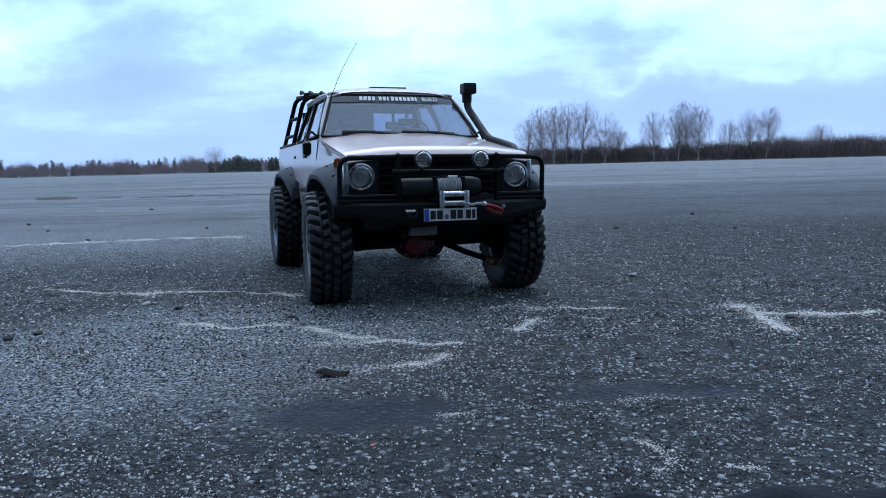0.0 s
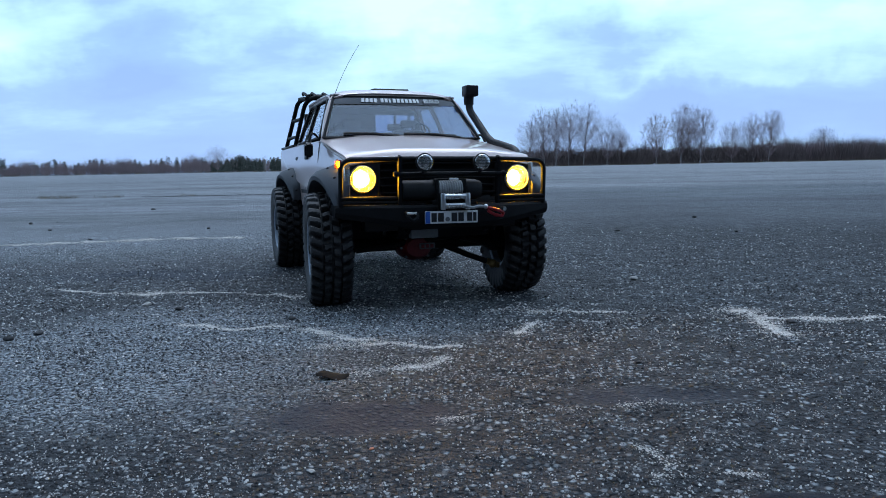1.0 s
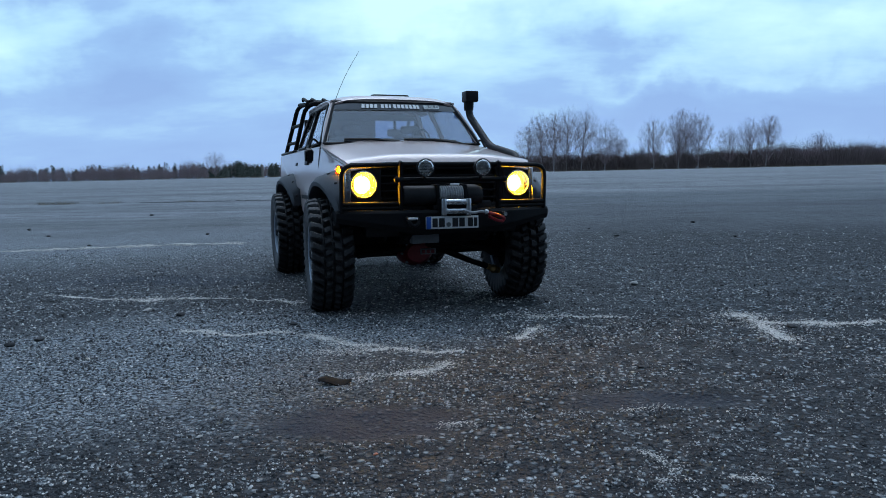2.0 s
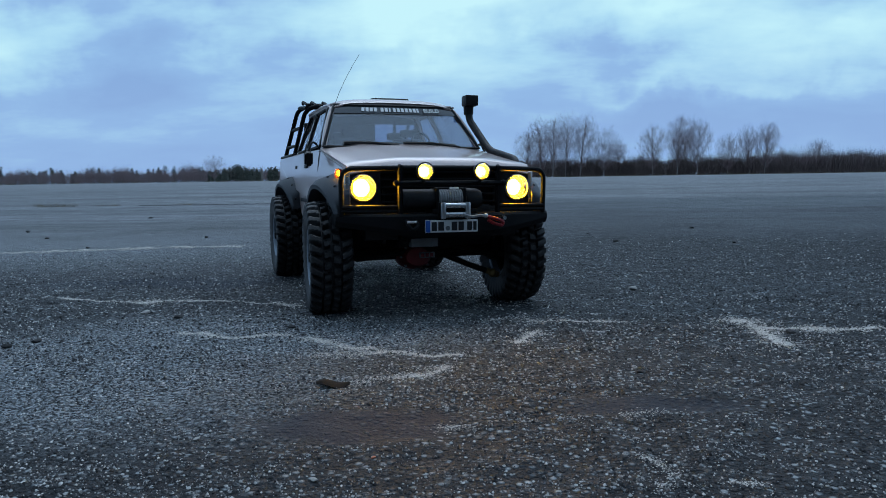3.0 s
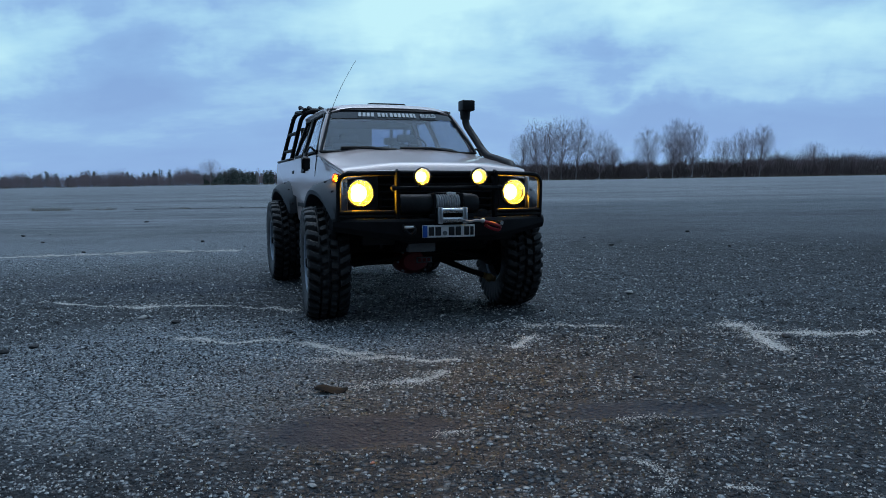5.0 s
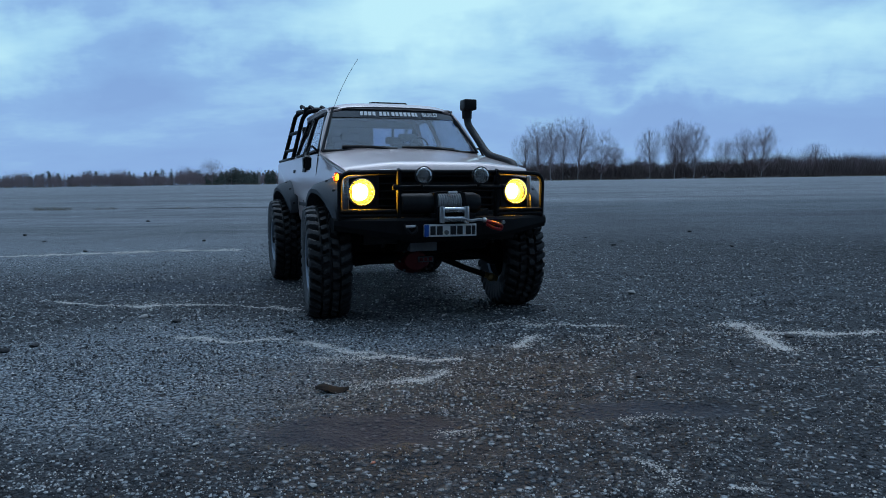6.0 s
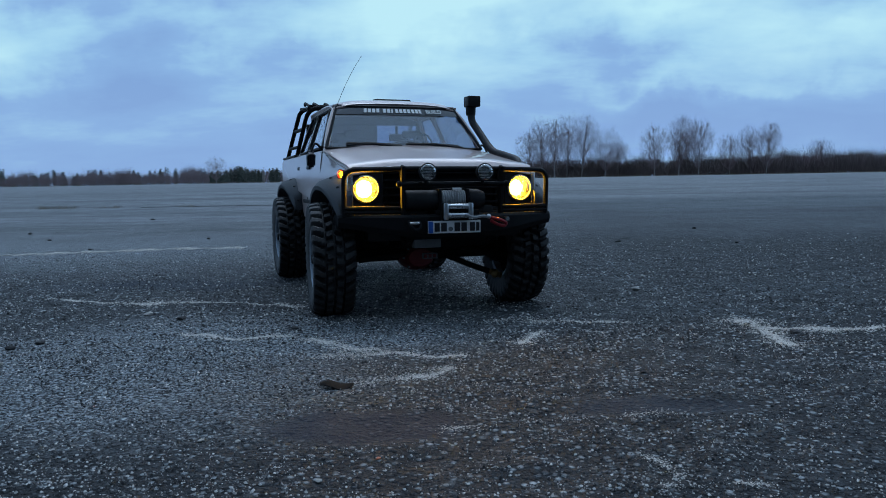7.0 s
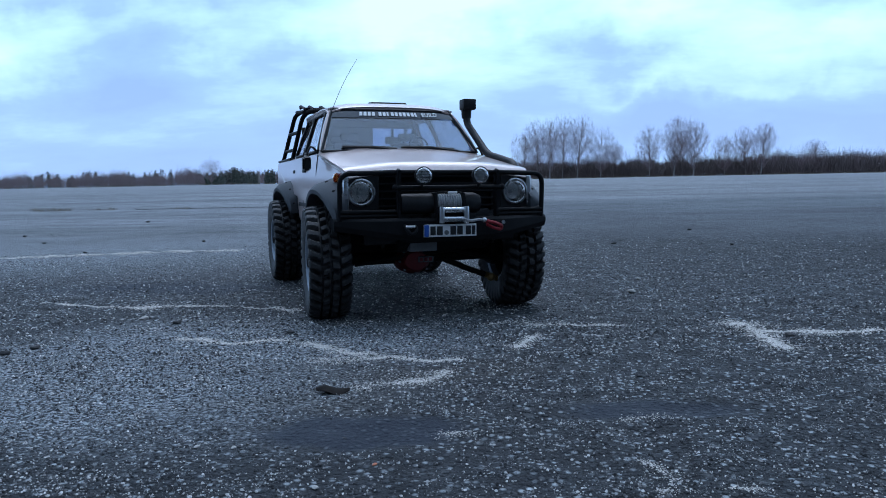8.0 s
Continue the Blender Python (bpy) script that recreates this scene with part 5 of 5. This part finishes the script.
for s in (-1, 1):
    lamp = build_lamp("headlight", s * 0.0793, -0.0475, 0.1232, 0.0112, "round headlight with clear glass", LIGHT, PLASTIC, LENS)
    bm = bmesh.new()
    lathe(bm, [(0.0113, -0.0006), (0.0120, -0.0024), (0.0132, -0.0020), (0.0134, 0.0)], 36, "y")
    part("lamp_ring", bm, CHROME, lamp, "bright ring")
    bm = bmesh.new()
    inner, outer, back = [], [], []
    for k in range(40):
        a = 2 * math.pi * k / 40
        c, sn = math.cos(a), math.sin(a)
        g = 0.0158 / max(abs(c), abs(sn))
        inner.append(bm.verts.new((0.0130 * c, 0.0, 0.0130 * sn)))
        outer.append(bm.verts.new((g * c, -0.0004, g * sn)))
        back.append(bm.verts.new((g * c, 0.010, g * sn)))
    for k in range(40):
        j = (k + 1) % 40
        bm.faces.new((inner[k], inner[j], outer[j], outer[k]))
        bm.faces.new((outer[k], outer[j], back[j], back[k]))
    part("lamp_bezel", bm, PLASTIC, lamp, "black square bezel", angle=25)
    lamp = build_lamp("spot_lamp", s * 0.0282, -0.0830, 0.1385, 0.0072, "small round auxiliary spot lamp on the bull bar", LIGHT, PLASTIC, LENS)
    for z in (-0.0042, -0.0014, 0.0014, 0.0042):
        bm = bmesh.new()
        w = math.sqrt(0.0074 ** 2 - z * z)
        box(bm, -w, w, -0.0032, -0.0026, z - 0.00022, z + 0.00022)
        part("guard_wire", bm, PLASTIC, lamp)
    bm = bmesh.new()
    tube(bm, [(0, 0.004, -0.006), (0, 0.008, -0.0105)], 0.0016, 8)
    part("lamp_foot", bm, PLASTIC, lamp)
    build_lamp("side_marker", s * 0.0988, -0.0240, 0.1375, 0.0042, "small amber marker lamp at the fender corner", LIGHTAMBER, REDROPE, AMBER, turn=58 * s)

# running gear -------------------------------------------------------------
bm = bmesh.new()
tube(bm, [(-0.088, 0, 0.0560), (0.076, 0, 0.0560)], 0.0065, 12)
front_axle = part("front_axle", bm, STEEL, truck, "black front axle with red differential")
bm = bmesh.new()
lathe(bm, [(0.0, -0.0225), (0.0095, -0.022), (0.0125, -0.018), (0.0150, -0.008), (0.0150, 0.004), (0.0125, 0.010), (0.0, 0.013)], 28, "y")
for v in bm.verts:
    v.co = Vector((v.co.x * 1.22 - 0.018, v.co.y, v.co.z * 0.94 + 0.0535))
diff = part("differential", bm, RED, front_axle, "dark red differential cover")
bm = bmesh.new()
box(bm, -0.0165, 0.0000, -0.0238, -0.0212, 0.0520, 0.0580, 0.0008)
part("cover_badge", bm, GREYBOX, diff, "grey badge with raised bars")
for k in range(3):
    bm = bmesh.new()
    box(bm, -0.0150 + k * 0.0048, -0.0116 + k * 0.0048, -0.0244, -0.0236, 0.0532, 0.0568, 0.0002)
    part("badge_bar", bm, RED, diff)
for k in range(8):
    a = k * math.pi / 4
    bm = bmesh.new()
    lathe(bm, [(0, -0.0195), (0.0012, -0.0195), (0.0012, -0.016)], 6, "y")
    for v in bm.verts:
        v.co += Vector((-0.018 + 0.0165 * math.cos(a), 0, 0.0535 + 0.0128 * math.sin(a)))
    part("cover_bolt", bm, GREYBOX, diff)
for x, s in ((-0.0860, -1), (0.0740, 1)):
    bm = bmesh.new()
    box(bm, x - 0.006, x + 0.006, -0.010, 0.010, 0.044, 0.068, 0.003)
    tube(bm, [(x, -0.014, 0.052), (x + s * 0.006, -0.016, 0.052)], 0.0035, 10)
    part("steering_knuckle", bm, STEEL, front_axle)
bm = bmesh.new()
prism(bm, [(-0.086, 0.058), (-0.080, 0.086), (-0.036, 0.092), (-0.030, 0.058)], "y", 0.003, 0.011, 0.001)
prism(bm, [(0.006, 0.066), (0.004, 0.092), (0.060, 0.096), (0.066, 0.074), (0.044, 0.064)], "y", 0.006, 0.014, 0.001)
part("axle_truss", bm, STEEL, front_axle)
bm = bmesh.new()
box(bm, -0.034, 0.012, -0.030, -0.012, 0.066, 0.088, 0.0015)
box(bm, -0.040, 0.018, -0.026, -0.016, 0.080, 0.083, 0.0008)
part("steering_servo", bm, PLASTIC, front_axle, "black steering servo case")
bm = bmesh.new()
tube(bm, [(-0.080, -0.014, 0.0525), (0.020, -0.020, 0.064), (0.068, -0.016, 0.0510)], 0.0026, 8)
part("steering_link", bm, STEEL, front_axle)
bm = bmesh.new()
tube(bm, [(0.072, -0.010, 0.049), (0.045, -0.004, 0.060), (0.018, 0.004, 0.074)], [0.0042, 0.0036, 0.0036], 8)
part("drag_link", bm, STEEL, front_axle)
bm = bmesh.new()
tube(bm, [(0.016, -0.006, 0.053), (0.040, -0.010, 0.042), (0.066, -0.013, 0.032)], [0.0034, 0.0030, 0.0030], 8)
lower = part("lower_link", bm, STEEL, front_axle)
bm = bmesh.new()
bmesh.ops.create_icosphere(bm, subdivisions=2, radius=0.0048, matrix=Matrix.Translation((0.0665, -0.0145, 0.0315)))
tube(bm, [(0.060, -0.0125, 0.0345), (0.074, -0.0130, 0.0290)], 0.0032, 8)
part("link_end", bm, BRASS, lower, "worn brass ball end")
bm = bmesh.new()
tube(bm, [(-0.088, AXLE + LONGER, 0.056), (0.076, AXLE + LONGER, 0.056)], 0.0065, 12)
rear_axle = part("rear_axle", bm, STEEL, truck, "black rear axle")
bm = bmesh.new()
lathe(bm, [(0.0, -0.012), (0.0110, -0.011), (0.0150, -0.004), (0.0150, 0.008), (0.0, 0.016)], 24, "y")
for v in bm.verts:
    v.co += Vector((-0.010, AXLE + LONGER, 0.056))
part("differential", bm, STEEL, rear_axle)
for s in (-1, 1):
    bm = bmesh.new()
    box(bm, s * 0.036, s * 0.046, -0.060, 0.425, 0.076, 0.090, 0.001)
    part("frame_rail", bm, STEEL, truck)
    for y in (0.0, AXLE + LONGER):
        bm = bmesh.new()
        tube(bm, [(s * 0.052, y + 0.006, 0.056), (s * 0.048, y + 0.020, 0.118)], 0.0042, 10)
        shock = part("shock_absorber", bm, STEEL, truck)
        bm = bmesh.new()
        coil = [Vector((s * (0.052 - 0.004 * i / 60), y + 0.006 + 0.014 * i / 60, 0.060 + 0.056 * i / 60)) + Vector((0.0062 * math.cos(i * 0.84), 0.0062 * math.sin(i * 0.84), 0)) for i in range(60)]
        tube(bm, coil, 0.0009, 5)
        part("coil_spring", bm, STEEL, shock)
        bm = bmesh.new()
        rows_y = [y - 0.066 + 0.132 * i / 10 for i in range(11)]
        tube(bm, [(s * 0.041, yy, 0.066 + 0.010 * ((yy - y) / 0.066) ** 2) for yy in rows_y], 0.0032, 6)
        part("leaf_spring", bm, STEEL, truck)
bm = bmesh.new()
box(bm, -0.050, 0.050, -0.052, 0.412, 0.088, 0.106, 0.002)
box(bm, -0.091, 0.091, 0.070, 0.252, 0.068, 0.150, 0.002)
box(bm, -0.078, 0.078, -0.050, -0.030, 0.074, 0.100, 0.002)
box(bm, -0.060, 0.060, -0.038, 0.075, 0.095, 0.140, 0.002)
part("chassis_floor", bm, PLASTIC, truck)
for sx, y in ((-1, 0.0), (1, 0.0), (-1, AXLE + LONGER), (1, AXLE + LONGER)):
    bm = bmesh.new()
    sheet_grid(bm, lambda u, v: (sx * lerp(0.058, 0.094, v), y + 0.0655 * math.cos(lerp(0.30, 2.30, u)), 0.058 + 0.0655 * math.sin(lerp(0.30, 2.30, u))), 16, 2, 0.001)
    box(bm, sx * 0.056, sx * 0.059, y - 0.042, y + 0.062, 0.070, 0.124, 0.0005)
    part("wheel_liner", bm, PLASTIC, truck)
bm = bmesh.new()
box(bm, -0.020, 0.018, 0.120, 0.165, 0.052, 0.084, 0.004)
part("transfer_case", bm, STEEL, truck)
bm = bmesh.new()
tube(bm, [(-0.030, 0.010, 0.056), (-0.005, 0.125, 0.066)], 0.0035, 8)
tube(bm, [(-0.004, 0.160, 0.066), (-0.010, 0.314, 0.057)], 0.0035, 8)
part("drive_shaft", bm, STEEL, truck)
bm = bmesh.new()
box(bm, -0.0365, -0.0095, -0.0640, -0.0540, 0.0672, 0.0785, 0.0008)
part("skid_plate", bm, GREYBOX, truck, "light grey plate under the bumper")
bm = bmesh.new()
prism(bm, [(-0.0700, 0.0790), (-0.0480, 0.0660), (-0.0440, 0.0690), (-0.0600, 0.0830)], "x", -0.046, 0.046, 0.0008)
part("bash_guard", bm, STEEL, truck)


# ---- what moves: the lamp inserts turn when the lights come on and go off ----


def motions():
    """Bulbs turn forwards when lit: headlights and markers from 0.3 s to 7.25 s, spot lamps from 2.2 s to 5.2 s."""
    times = {"headlight": (0.30, 7.20), "side_marker": (0.30, 7.20), "spot_lamp": (2.2, 5.2)}
    for kind, insert, at in INSERTS:
        on, off = times[kind]
        rows = [(0.0, 0)]
        for t0, a0, a1 in ((on, 0, 180), (off, 180, 360)):
            rows += [(t0 + k / 30, lerp(a0, a1, k / 3)) for k in range(4)]
        rows.append((8.0, 360))
        walk(insert, [(t, Matrix.Translation(at) @ pose(0, 0, 0, 0, 0, a)) for t, a in rows])


motions()
